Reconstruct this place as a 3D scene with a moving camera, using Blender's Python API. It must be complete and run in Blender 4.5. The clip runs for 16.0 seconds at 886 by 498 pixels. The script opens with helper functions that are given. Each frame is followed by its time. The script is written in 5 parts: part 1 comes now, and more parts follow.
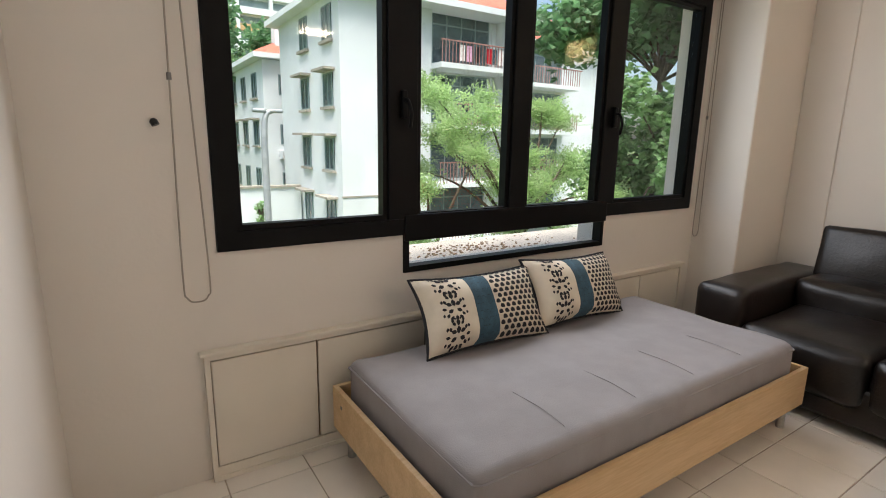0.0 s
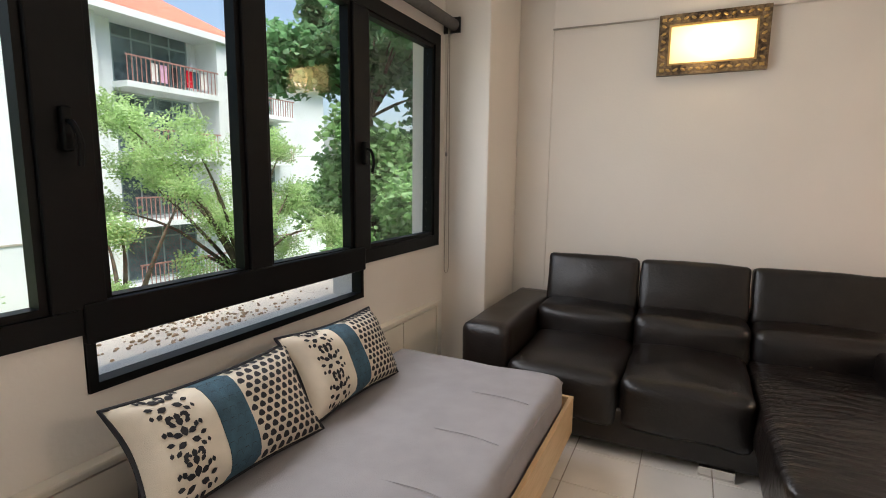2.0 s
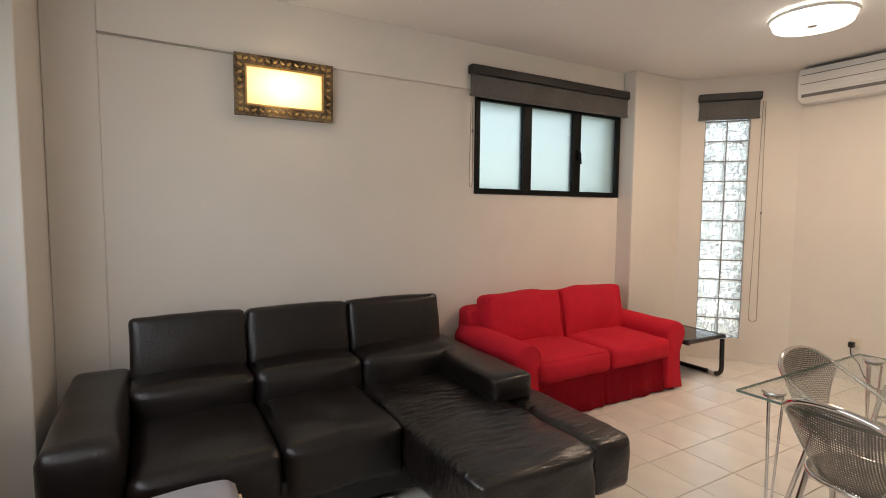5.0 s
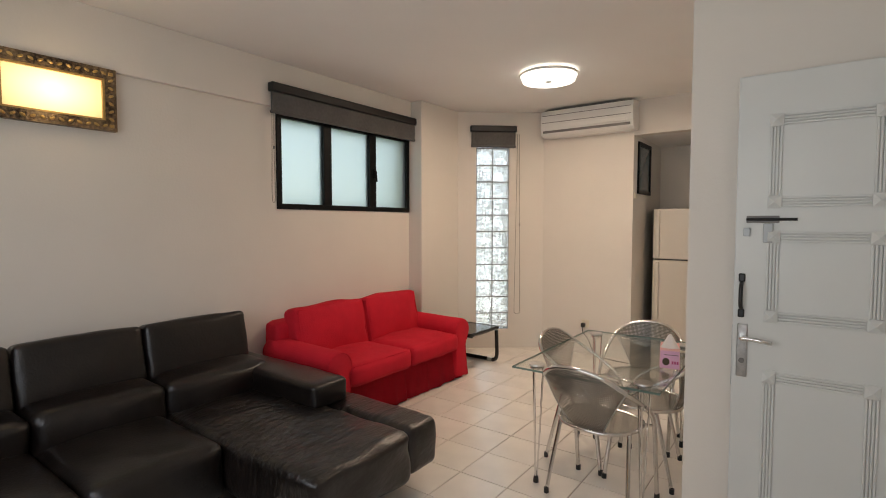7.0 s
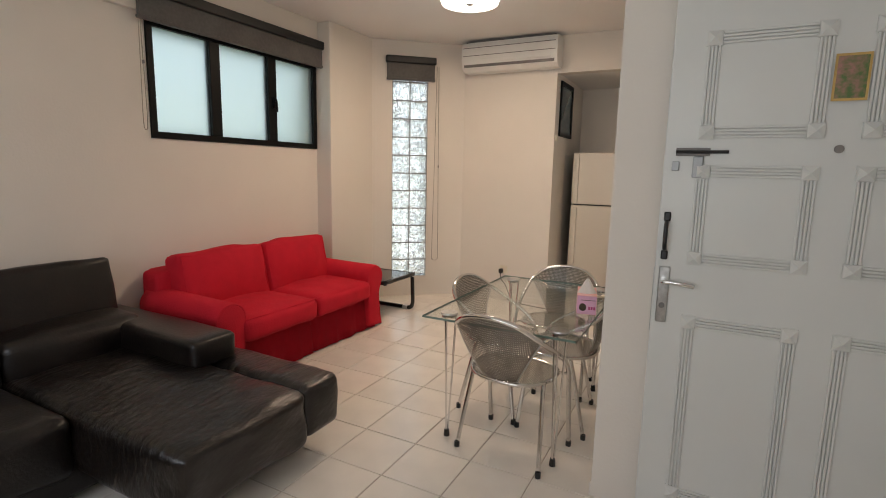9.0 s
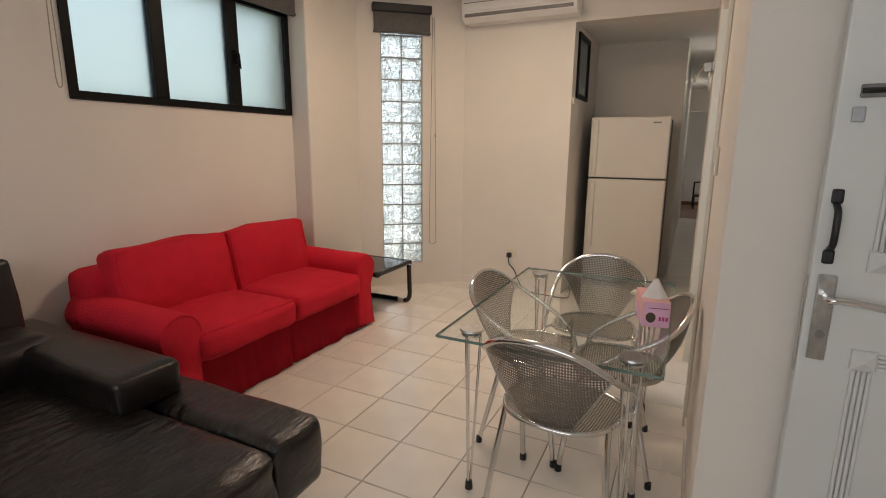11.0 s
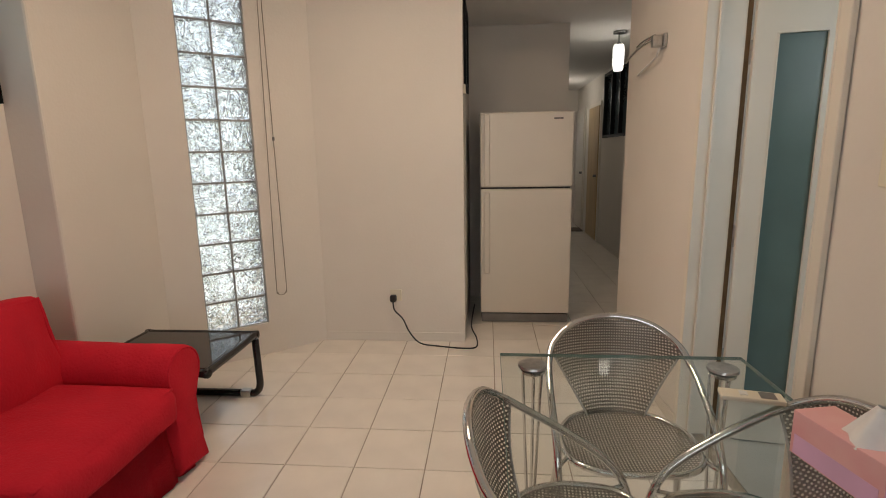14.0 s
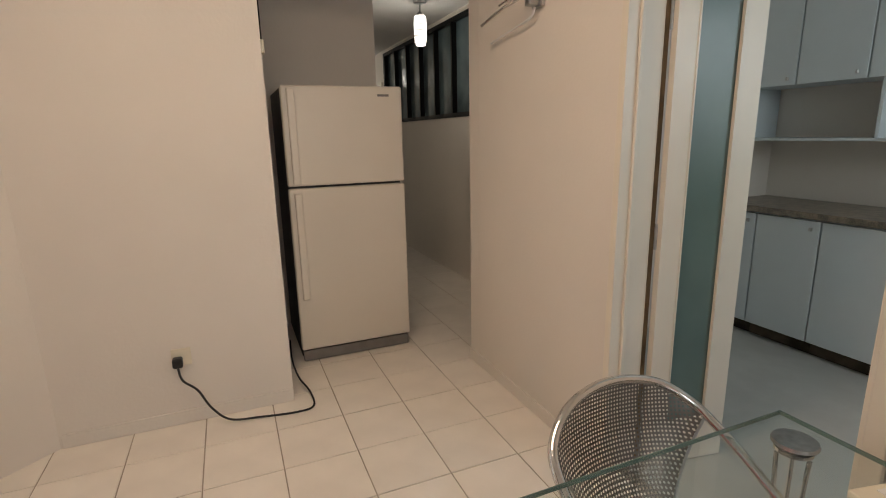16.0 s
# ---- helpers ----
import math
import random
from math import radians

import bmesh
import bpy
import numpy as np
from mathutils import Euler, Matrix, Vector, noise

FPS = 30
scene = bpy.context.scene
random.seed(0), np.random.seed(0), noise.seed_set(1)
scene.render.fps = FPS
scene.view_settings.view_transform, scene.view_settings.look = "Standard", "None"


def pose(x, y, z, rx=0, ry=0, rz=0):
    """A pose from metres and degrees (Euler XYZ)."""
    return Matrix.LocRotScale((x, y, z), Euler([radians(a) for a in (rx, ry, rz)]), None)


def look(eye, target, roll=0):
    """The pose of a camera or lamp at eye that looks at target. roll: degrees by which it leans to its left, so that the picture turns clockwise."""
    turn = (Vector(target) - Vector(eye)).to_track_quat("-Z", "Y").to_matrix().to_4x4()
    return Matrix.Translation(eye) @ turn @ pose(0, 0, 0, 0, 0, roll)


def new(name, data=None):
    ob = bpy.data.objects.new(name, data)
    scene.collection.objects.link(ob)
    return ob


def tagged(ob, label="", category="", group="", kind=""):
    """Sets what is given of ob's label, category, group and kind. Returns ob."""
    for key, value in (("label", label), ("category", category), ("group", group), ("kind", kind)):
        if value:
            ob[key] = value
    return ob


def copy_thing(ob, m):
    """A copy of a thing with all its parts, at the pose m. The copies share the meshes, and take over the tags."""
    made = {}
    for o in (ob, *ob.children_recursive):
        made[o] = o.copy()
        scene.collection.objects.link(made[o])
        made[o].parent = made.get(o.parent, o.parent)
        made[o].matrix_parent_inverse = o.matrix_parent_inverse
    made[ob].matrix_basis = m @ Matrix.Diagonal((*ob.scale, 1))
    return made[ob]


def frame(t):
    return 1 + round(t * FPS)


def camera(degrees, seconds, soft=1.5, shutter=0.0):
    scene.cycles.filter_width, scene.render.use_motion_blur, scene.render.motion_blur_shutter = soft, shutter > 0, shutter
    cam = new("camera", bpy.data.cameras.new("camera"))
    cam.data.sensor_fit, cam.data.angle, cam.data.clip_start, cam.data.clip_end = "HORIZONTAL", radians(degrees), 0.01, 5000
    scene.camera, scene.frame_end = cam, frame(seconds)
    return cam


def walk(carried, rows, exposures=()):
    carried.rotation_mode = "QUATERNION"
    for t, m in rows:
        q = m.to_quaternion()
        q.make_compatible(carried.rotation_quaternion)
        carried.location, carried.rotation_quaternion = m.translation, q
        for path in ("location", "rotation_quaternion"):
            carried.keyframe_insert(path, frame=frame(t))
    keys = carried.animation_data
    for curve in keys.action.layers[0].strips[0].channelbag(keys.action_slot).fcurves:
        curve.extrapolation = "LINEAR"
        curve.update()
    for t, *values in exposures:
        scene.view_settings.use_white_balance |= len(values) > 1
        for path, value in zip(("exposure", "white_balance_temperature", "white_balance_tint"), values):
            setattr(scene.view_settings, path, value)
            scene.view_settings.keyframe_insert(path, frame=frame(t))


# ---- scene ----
cam = camera(82.6, 16.0, soft=1.0)
PATH = [
    (0, (0.013, 0.024, 1.378), (1.084, 1.662, 0.965), 1.0),
    (0.5, (0.099, 0.158, 1.404), (1.366, 1.666, 1.057), 1.2),
    (1, (0.176, 0.26, 1.407), (1.634, 1.591, 1.088), 1.0),
    (1.5, (0.238, 0.402, 1.417), (1.877, 1.508, 1.116), 0.6),
    (2, (0.31, 0.506, 1.422), (2.089, 1.374, 1.139), 0.7),
    (2.5, (0.409, 0.62, 1.45), (2.302, 1.202, 1.168), 0.6),
    (3, (0.494, 0.756, 1.453), (2.455, 1.044, 1.193), -0.2),
    (3.5, (0.55, 0.892, 1.462), (2.532, 0.87, 1.2), -0.4),
    (4, (0.619, 1.002, 1.454), (2.571, 0.638, 1.212), 0.2),
    (4.5, (0.645, 1.113, 1.5), (2.504, 0.41, 1.276), 0.5),
    (5, (0.628, 1.25, 1.506), (2.356, 0.254, 1.355), 0.5),
    (5.2, (0.585, 1.276, 1.5), (2.263, 0.193, 1.38), 0.5),
    (7.3, (0.524, 1.542, 1.539), (1.626, -0.122, 1.4), 0.3),
    (7.5, (0.534, 1.533, 1.517), (1.591, -0.157, 1.344), 0.5),
    (8, (0.553, 1.486, 1.489), (1.527, -0.243, 1.248), 0.7),
    (8.5, (0.582, 1.37, 1.475), (1.509, -0.38, 1.196), 1.1),
    (9, (0.627, 1.206, 1.461), (1.536, -0.549, 1.155), 1.2),
    (9.2, (0.659, 1.137, 1.458), (1.572, -0.614, 1.141), 1.2),
    (11.3, (1.175, 0.507, 1.406), (1.996, -1.269, 0.988), 0.3),
    (11.5, (1.24, 0.44, 1.399), (2.003, -1.358, 0.971), 0.4),
    (12, (1.385, 0.225, 1.402), (1.995, -1.63, 0.97), 0.2),
    (12.5, (1.545, 0.032, 1.396), (1.985, -1.87, 0.963), -0.2),
    (13, (1.712, -0.171, 1.396), (2.001, -2.103, 0.967), -0.5),
    (13.5, (1.832, -0.378, 1.417), (2.053, -2.323, 1.007), -0.7),
    (14, (1.948, -0.587, 1.403), (2.124, -2.543, 1.025), -1.0),
    (14.5, (2.06, -0.814, 1.432), (2.116, -2.777, 1.057), -1.0),
    (15, (2.12, -1.079, 1.4), (1.965, -3.036, 1.018), -0.9),
    (15.5, (2.196, -1.309, 1.391), (1.758, -3.216, 0.981), -0.9),
    (16, (2.321, -1.533, 1.406), (1.568, -3.332, 0.961), -1.2),
]
walk(cam, [(t, look(eye, target, roll)) for t, eye, target, roll in PATH], exposures=[(0, 0.85), (2.5, 0.9), (4, 0.8), (5, 0.55), (7.5, 0.36), (9, 0.33), (12, 0.2), (14, 0.1), (15.5, 0.05), (16, 0.2)])

# ---------------- world, sun, large lights ----------------
world = bpy.data.worlds.new("sky")
scene.world = world
world.use_nodes = True
wn = world.node_tree.nodes
sky = wn.new("ShaderNodeTexSky")
sky.sky_type, sky.sun_disc = "NISHITA", False
sky.sun_elevation, sky.sun_rotation = radians(72), radians(200)
sky.air_density, sky.dust_density = 1.0, 4.0
world.node_tree.links.new(sky.outputs[0], wn["Background"].inputs[0])
wn["Background"].inputs[1].default_value = 0.15


def lamp(name, kind, energy, m, color=(1, 1, 1), size=None, size_y=None, angle=None):
    data = bpy.data.lights.new(name, kind)
    data.energy, data.color = energy, color
    if kind == "AREA":
        data.shape, data.size, data.size_y = "RECTANGLE", size, size_y
    if kind == "POINT":
        data.shadow_soft_size = size
    if angle is not None:
        data.angle = radians(angle)
    ob = new(name, data)
    ob.matrix_world = m
    return ob


lamp("sun", "SUN", 4.2, look((4, -6, 20), (6.9, -0.2, 0)), (1, 0.96, 0.91), angle=45)
lamp("window_daylight", "AREA", 21, look((1.75, 1.985, 1.6), (1.75, 0.985, 1.58)), (0.96, 0.965, 1.0), 2.6, 1.2)
lamp("high_window_daylight", "AREA", 2.2, look((4.34, -1.93, 2.05), (0, -1.93, 1.6)), (0.9, 0.96, 1.0), 1.6, 0.7)
lamp("block_window_daylight", "AREA", 3.2, look((3.86, -4.02, 1.4), (2.0, -1.9, 1.2)), (0.9, 0.96, 1.0), 0.4, 2.2)
lamp("ceiling_lamp_bulb", "AREA", 20, pose(2.43, -2.65, 2.765), (1.0, 0.74, 0.53), 0.42, 0.42)
lamp("picture_lamp_bulb", "POINT", 1.0, pose(3.98, 0.46, 2.3), (1.0, 0.72, 0.36), 0.08)
# added cool fill that brightens the kitchen; no window is built there
lamp("kitchen_fill", "AREA", 17, look((-0.2, -1.1, 1.7), (-0.3, -3.5, 1.0)), (0.85, 0.95, 1.0), 1.0, 1.0)
lamp("pendant_bulb", "POINT", 3, pose(0.7, -5.8, 2.2), (1.0, 0.93, 0.82), 0.05)
lamp("pendant_bulb_far", "POINT", 3, pose(0.76, -9.25, 2.2), (1.0, 0.93, 0.82), 0.05)
lamp("far_room_daylight", "AREA", 13, look((0.0, -13.2, 1.5), (0.6, -10, 0.8)), (0.9, 0.96, 1.0), 1.2, 1.2)


# ---------------- materials ----------------
def mat(name, color, rough=0.5, metal=0.0, scale=8.0, var=0.08, bump=0.0, bump_scale=120.0, color2=None, spec=0.5,
        coat=0.0, per_object=0.0, sheen=0.0, stretch=(1, 1, 1), detail=5.0):
    m = bpy.data.materials.new(name)
    m.use_nodes = True
    n, l = m.node_tree.nodes, m.node_tree.links
    b = n["Principled BSDF"]
    tc, mp = n.new("ShaderNodeTexCoord"), n.new("ShaderNodeMapping")
    mp.inputs["Scale"].default_value = stretch
    l.new(tc.outputs["Object"], mp.inputs[0])
    nz = n.new("ShaderNodeTexNoise")
    nz.inputs["Scale"].default_value, nz.inputs["Detail"].default_value = scale, detail
    l.new(mp.outputs[0], nz.inputs["Vector"])
    big = n.new("ShaderNodeTexNoise")
    big.inputs["Scale"].default_value = scale * 0.13
    l.new(mp.outputs[0], big.inputs["Vector"])
    add = n.new("ShaderNodeMath")
    add.operation = "ADD"
    l.new(nz.outputs[0], add.inputs[0])
    l.new(big.outputs[0], add.inputs[1])
    ramp = n.new("ShaderNodeValToRGB")
    c2 = color2 or tuple(c * (1 - var * 2.2) for c in color)
    c1 = color if color2 else tuple(min(1, c * (1 + var)) for c in color)
    ramp.color_ramp.elements[0].position, ramp.color_ramp.elements[1].position = 0.38, 0.62
    ramp.color_ramp.elements[0].color, ramp.color_ramp.elements[1].color = (*c2, 1), (*c1, 1)
    half = n.new("ShaderNodeMath")
    half.operation = "MULTIPLY"
    half.inputs[1].default_value = 0.5
    l.new(add.outputs[0], half.inputs[0])
    l.new(half.outputs[0], ramp.inputs[0])
    out = ramp.outputs[0]
    if per_object:
        info, hsv = n.new("ShaderNodeObjectInfo"), n.new("ShaderNodeHueSaturation")
        rng = n.new("ShaderNodeMapRange")
        rng.inputs[3].default_value, rng.inputs[4].default_value = 1 - per_object, 1 + per_object
        l.new(info.outputs["Random"], rng.inputs[0])
        l.new(rng.outputs[0], hsv.inputs["Value"])
        l.new(out, hsv.inputs["Color"])
        out = hsv.outputs[0]
    l.new(out, b.inputs["Base Color"])
    b.inputs["Roughness"].default_value, b.inputs["Metallic"].default_value = rough, metal
    b.inputs["Specular IOR Level"].default_value = spec
    b.inputs["Coat Weight"].default_value = coat
    b.inputs["Sheen Weight"].default_value = sheen
    if bump:
        fine = n.new("ShaderNodeTexNoise")
        fine.inputs["Scale"].default_value, fine.inputs["Detail"].default_value = bump_scale, 6
        l.new(mp.outputs[0], fine.inputs["Vector"])
        bp = n.new("ShaderNodeBump")
        bp.inputs["Strength"].default_value, bp.inputs["Distance"].default_value = bump, 0.01
        l.new(fine.outputs[0], bp.inputs["Height"])
        l.new(bp.outputs[0], b.inputs["Normal"])
    return m


def glow(name, color, strength):
    m = bpy.data.materials.new(name)
    m.use_nodes = True
    b = m.node_tree.nodes["Principled BSDF"]
    b.inputs["Base Color"].default_value = (*color, 1)
    b.inputs["Emission Color"].default_value = (*color, 1)
    b.inputs["Emission Strength"].default_value = strength
    return m


def glass(name, color=(1, 1, 1), rough=0.0, bump=0.0, bump_scale=20.0, thin=False, gloss=0.1):
    m = bpy.data.materials.new(name)
    m.use_nodes = True
    n, l = m.node_tree.nodes, m.node_tree.links
    b = n["Principled BSDF"]
    b.inputs["Base Color"].default_value = (*color, 1)
    b.inputs["Roughness"].default_value, b.inputs["Transmission Weight"].default_value = rough, 1.0
    b.inputs["IOR"].default_value = 1.45
    if bump:
        tc, fine, bp = n.new("ShaderNodeTexCoord"), n.new("ShaderNodeTexNoise"), n.new("ShaderNodeBump")
        fine.inputs["Scale"].default_value, fine.inputs["Detail"].default_value = bump_scale, 2
        fine.inputs["Distortion"].default_value = 2.5
        info = n.new("ShaderNodeObjectInfo")
        mix = n.new("ShaderNodeVectorMath")
        l.new(tc.outputs["Object"], mix.inputs[0])
        l.new(info.outputs["Location"], mix.inputs[1])
        l.new(mix.outputs[0], fine.inputs["Vector"])
        bp.inputs["Strength"].default_value, bp.inputs["Distance"].default_value = bump, 0.06
        l.new(fine.outputs[0], bp.inputs["Height"])
        l.new(bp.outputs[0], b.inputs["Normal"])
    if thin:
        tr, gl, mx, fr = (n.new("ShaderNodeBsdfTransparent"), n.new("ShaderNodeBsdfGlossy"), n.new("ShaderNodeMixShader"),
                          n.new("ShaderNodeLayerWeight"))
        tr.inputs[0].default_value = (*color, 1)
        gl.inputs["Roughness"].default_value = 0.0
        pw, ma = n.new("ShaderNodeMath"), n.new("ShaderNodeMath")
        fr.inputs[0].default_value = 0.5
        pw.operation, ma.operation = "POWER", "MULTIPLY_ADD"
        pw.inputs[1].default_value, ma.inputs[1].default_value, ma.inputs[2].default_value = 4.0, 0.6, 0.025
        l.new(fr.outputs["Facing"], pw.inputs[0])
        l.new(pw.outputs[0], ma.inputs[0])
        l.new(ma.outputs[0], mx.inputs[0])
        l.new(tr.outputs[0], mx.inputs[1])
        l.new(gl.outputs[0], mx.inputs[2])
        l.new(mx.outputs[0], n["Material Output"].inputs[0])
    return m


def perforated(name, color, pitch, hole):
    m = mat(name, color, 0.38, 0.85, 30, 0.06)
    n, l = m.node_tree.nodes, m.node_tree.links
    tc = n.new("ShaderNodeUVMap")
    sc, fr, sub, ln, lt, mx, tr = (n.new("ShaderNodeVectorMath"), n.new("ShaderNodeVectorMath"), n.new("ShaderNodeVectorMath"),
                                   n.new("ShaderNodeVectorMath"), n.new("ShaderNodeMath"), n.new("ShaderNodeMixShader"),
                                   n.new("ShaderNodeBsdfTransparent"))
    sc.operation, fr.operation, sub.operation, ln.operation = "SCALE", "FRACTION", "SUBTRACT", "LENGTH"
    sc.inputs["Scale"].default_value = 1.0 / pitch
    sub.inputs[1].default_value = (0.5, 0.5, 0.0)
    lt.operation = "LESS_THAN"
    lt.inputs[1].default_value = hole
    l.new(tc.outputs[0], sc.inputs[0])
    l.new(sc.outputs[0], fr.inputs[0])
    l.new(fr.outputs[0], sub.inputs[0])
    l.new(sub.outputs[0], ln.inputs[0])
    l.new(ln.outputs["Value"], lt.inputs[0])
    l.new(lt.outputs[0], mx.inputs[0])
    l.new(n["Principled BSDF"].outputs[0], mx.inputs[1])
    l.new(tr.outputs[0], mx.inputs[2])
    l.new(mx.outputs[0], n["Material Output"].inputs[0])
    return m


WALL = mat("wall_paint", (0.75, 0.70, 0.635), 0.75, 0, 2.2, 0.015, 0.10, 60)
CEIL = mat("ceiling_paint", (0.82, 0.80, 0.77), 0.85, 0, 2, 0.01, 0.05, 50)
TRIM = mat("cream_gloss_paint", (0.78, 0.72, 0.62), 0.35, 0, 3, 0.03, 0.05, 40)
DOORP = mat("white_door_paint", (0.67, 0.68, 0.655), 0.38, 0, 3, 0.02, 0.06, 25)
BLACKAL = mat("black_window_frame", (0.006, 0.006, 0.006), 0.42, 0, 20, 0.1, 0.03, 200, spec=0.14)
PANE = glass("window_pane", (0.97, 0.99, 0.98), thin=True)
FROST = glass("frosted_glass", (0.62, 0.71, 0.69), 0.6)
TEALGL = mat("frosted_teal_glass", (0.115, 0.175, 0.165), 0.3, 0, 5, 0.05)
BLOCKGL = glass("wavy_glass_block", (0.95, 0.98, 0.97), 0.02, 1.0, 15.0)
MORTAR = mat("grey_mortar", (0.33, 0.33, 0.32), 0.8, 0, 20, 0.1, 0.2, 80)
GROUT = mat("tile_grout", (0.42, 0.36, 0.29), 0.9, 0, 10, 0.15)
TILE = mat("cream_floor_tile", (0.83, 0.775, 0.70), 0.14, 0, 5, 0.035, 0.02, 12, per_object=0.02)
LEATHER = mat("black_leather", (0.010, 0.007, 0.006), 0.32, 0, 14, 0.3, 0.55, 70, spec=0.5)
LEATHER2 = mat("black_leather_creased", (0.010, 0.007, 0.006), 0.29, 0, 14, 0.3, 1.0, 12, spec=0.6, stretch=(2.6, 0.55, 1))
CHROME = mat("chrome_steel", (0.72, 0.71, 0.69), 0.12, 1.0, 20, 0.04)
for lm, depth in ((LEATHER, 0.0028), (LEATHER2, 0.012)):
    for nd in lm.node_tree.nodes:
        if nd.type == "BUMP":
            nd.inputs["Distance"].default_value = depth
STEEL = mat("brushed_steel", (0.55, 0.55, 0.54), 0.3, 1.0, 60, 0.1)
REDCLOTH = mat("red_cotton_cover", (0.58, 0.016, 0.034), 0.9, 0, 10, 0.045, 0.5, 90, spec=0.2)
BEDCLOTH = mat("grey_mattress_cloth", (0.29, 0.272, 0.28), 0.85, 0, 9, 0.05, 0.25, 260)
BIRCH = mat("birch_veneer", (0.66, 0.47, 0.27), 0.45, 0, 10, 0.05, 0.05, 60, color2=(0.55, 0.37, 0.19), stretch=(1, 12, 12))
CREAMPANEL = mat("cream_cabinet_panel", (0.78, 0.72, 0.62), 0.5, 0, 3, 0.03, 0.05, 30)
DARKGAP = mat("dark_gap", (0.20, 0.13, 0.07), 0.9, 0, 8, 0.2)
BLIND = mat("charcoal_blind_cloth", (0.115, 0.11, 0.105), 0.85, 0, 40, 0.08, 0.2, 400)
BLACK = mat("black_plastic", (0.012, 0.012, 0.012), 0.4, 0, 30, 0.1)
WHITEPL = mat("white_plastic", (0.78, 0.77, 0.74), 0.35, 0, 6, 0.02)
IVORYPL = mat("ivory_plastic", (0.76, 0.70, 0.56), 0.4, 0, 6, 0.03)
FRIDGE = mat("fridge_white_enamel", (0.72, 0.67, 0.59), 0.32, 0, 3, 0.015, 0.05, 90)
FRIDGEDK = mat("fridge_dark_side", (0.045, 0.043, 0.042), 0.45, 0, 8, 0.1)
GREY = mat("grey_plastic", (0.2, 0.19, 0.18), 0.5, 0, 10, 0.1)
TGLASS = glass("table_glass", (0.965, 0.99, 0.98), thin=True)
GEDGE = mat("green_glass_edge", (0.17, 0.25, 0.22), 0.08, 0, 10, 0.1, spec=0.8)
MESHMETAL = perforated("perforated_metal", (0.21, 0.195, 0.175), 0.0105, 0.28)
SMOKEGL = mat("smoked_glass_top", (0.03, 0.022, 0.018), 0.06, 0, 10, 0.1, spec=0.6)
BLACKTUBE = mat("black_enamel_tube", (0.014, 0.013, 0.013), 0.22, 0, 10, 0.1)
LAMPGLOW = glow("lamp_diffuser_glow", (1.0, 0.93, 0.82), 2.2)
PICGLOW = glow("picture_lamp_glow", (1.0, 0.76, 0.36), 1.0)
pn_, pl_ = PICGLOW.node_tree.nodes, PICGLOW.node_tree.links
ptc, pmp, pgr, prg = pn_.new("ShaderNodeTexCoord"), pn_.new("ShaderNodeMapping"), pn_.new("ShaderNodeTexGradient"), pn_.new("ShaderNodeMapRange")
pgr.gradient_type = "SPHERICAL"
pmp.inputs["Scale"].default_value = (1, 3.0, 5.0)
pmp.inputs["Location"].default_value = (0, 0, -0.1)
prg.inputs[3].default_value, prg.inputs[4].default_value = 0.36, 1.7
pl_.new(ptc.outputs["Object"], pmp.inputs[0])
pl_.new(pmp.outputs[0], pgr.inputs[0])
pl_.new(pgr.outputs["Fac"], prg.inputs[0])
pl_.new(prg.outputs[0], pn_["Principled BSDF"].inputs["Emission Strength"])
PENDGLOW = glow("pendant_glow", (1.0, 0.95, 0.86), 1.6)
GILT = mat("dark_gilt_carving", (0.30, 0.21, 0.12), 0.45, 0.6, 60, 0.3, 1.0, 70, color2=(0.035, 0.022, 0.015))
GOLD = mat("gold_lip", (0.62, 0.42, 0.16), 0.35, 0.8, 30, 0.1)
PINKBOX = mat("pink_card", (0.80, 0.36, 0.38), 0.5, 0, 9, 0.1, color2=(0.84, 0.50, 0.48))
LILAC = mat("lilac_card", (0.78, 0.46, 0.66), 0.5, 0, 9, 0.05)
PAPER = mat("tissue_paper", (0.86, 0.84, 0.82), 0.9, 0, 20, 0.03)
KITCAB = mat("pale_kitchen_laminate", (0.68, 0.74, 0.76), 0.35, 0, 3, 0.02)
GRANITE = mat("speckled_worktop", (0.30, 0.25, 0.19), 0.3, 0, 160, 0.3, color2=(0.12, 0.10, 0.08))
KFLOOR = mat("grey_kitchen_floor", (0.46, 0.46, 0.43), 0.35, 0, 6, 0.05)
OAK = mat("tan_wooden_door", (0.55, 0.40, 0.22), 0.5, 0, 8, 0.08, stretch=(8, 8, 1))
PARQUET = mat("brown_parquet", (0.22, 0.11, 0.06), 0.35, 0, 8, 0.2, stretch=(1, 8, 1))
CREAMCLOTH = mat("cream_cushion_cloth", (0.68, 0.60, 0.48), 0.9, 0, 12, 0.06, 0.25, 350)
TEALCLOTH = mat("teal_cushion_cloth", (0.035, 0.085, 0.12), 0.85, 0, 30, 0.15, 0.3, 200)
BLACKCLOTH = mat("black_cushion_cloth", (0.018, 0.018, 0.022), 0.9, 0, 30, 0.1)
RENDERW = mat("white_render", (0.80, 0.83, 0.84), 0.9, 0, 0.8, 0.05, 0.1, 10)
CONC = mat("ledge_concrete", (0.84, 0.73, 0.62), 0.9, 0, 4, 0.08, 0.2, 60)
PEBBLE = mat("tan_pebbles", (0.42, 0.28, 0.17), 0.9, 0, 30, 0.2)
TERRA = mat("terracotta_roof", (0.50, 0.13, 0.08), 0.8, 0, 3, 0.15, 0.4, 6)
DKGLASS = mat("dark_window_glass", (0.11, 0.15, 0.16), 0.12, 0, 4, 0.2)
GREENFR = mat("teal_window_frame", (0.22, 0.30, 0.30), 0.6, 0, 6, 0.1)
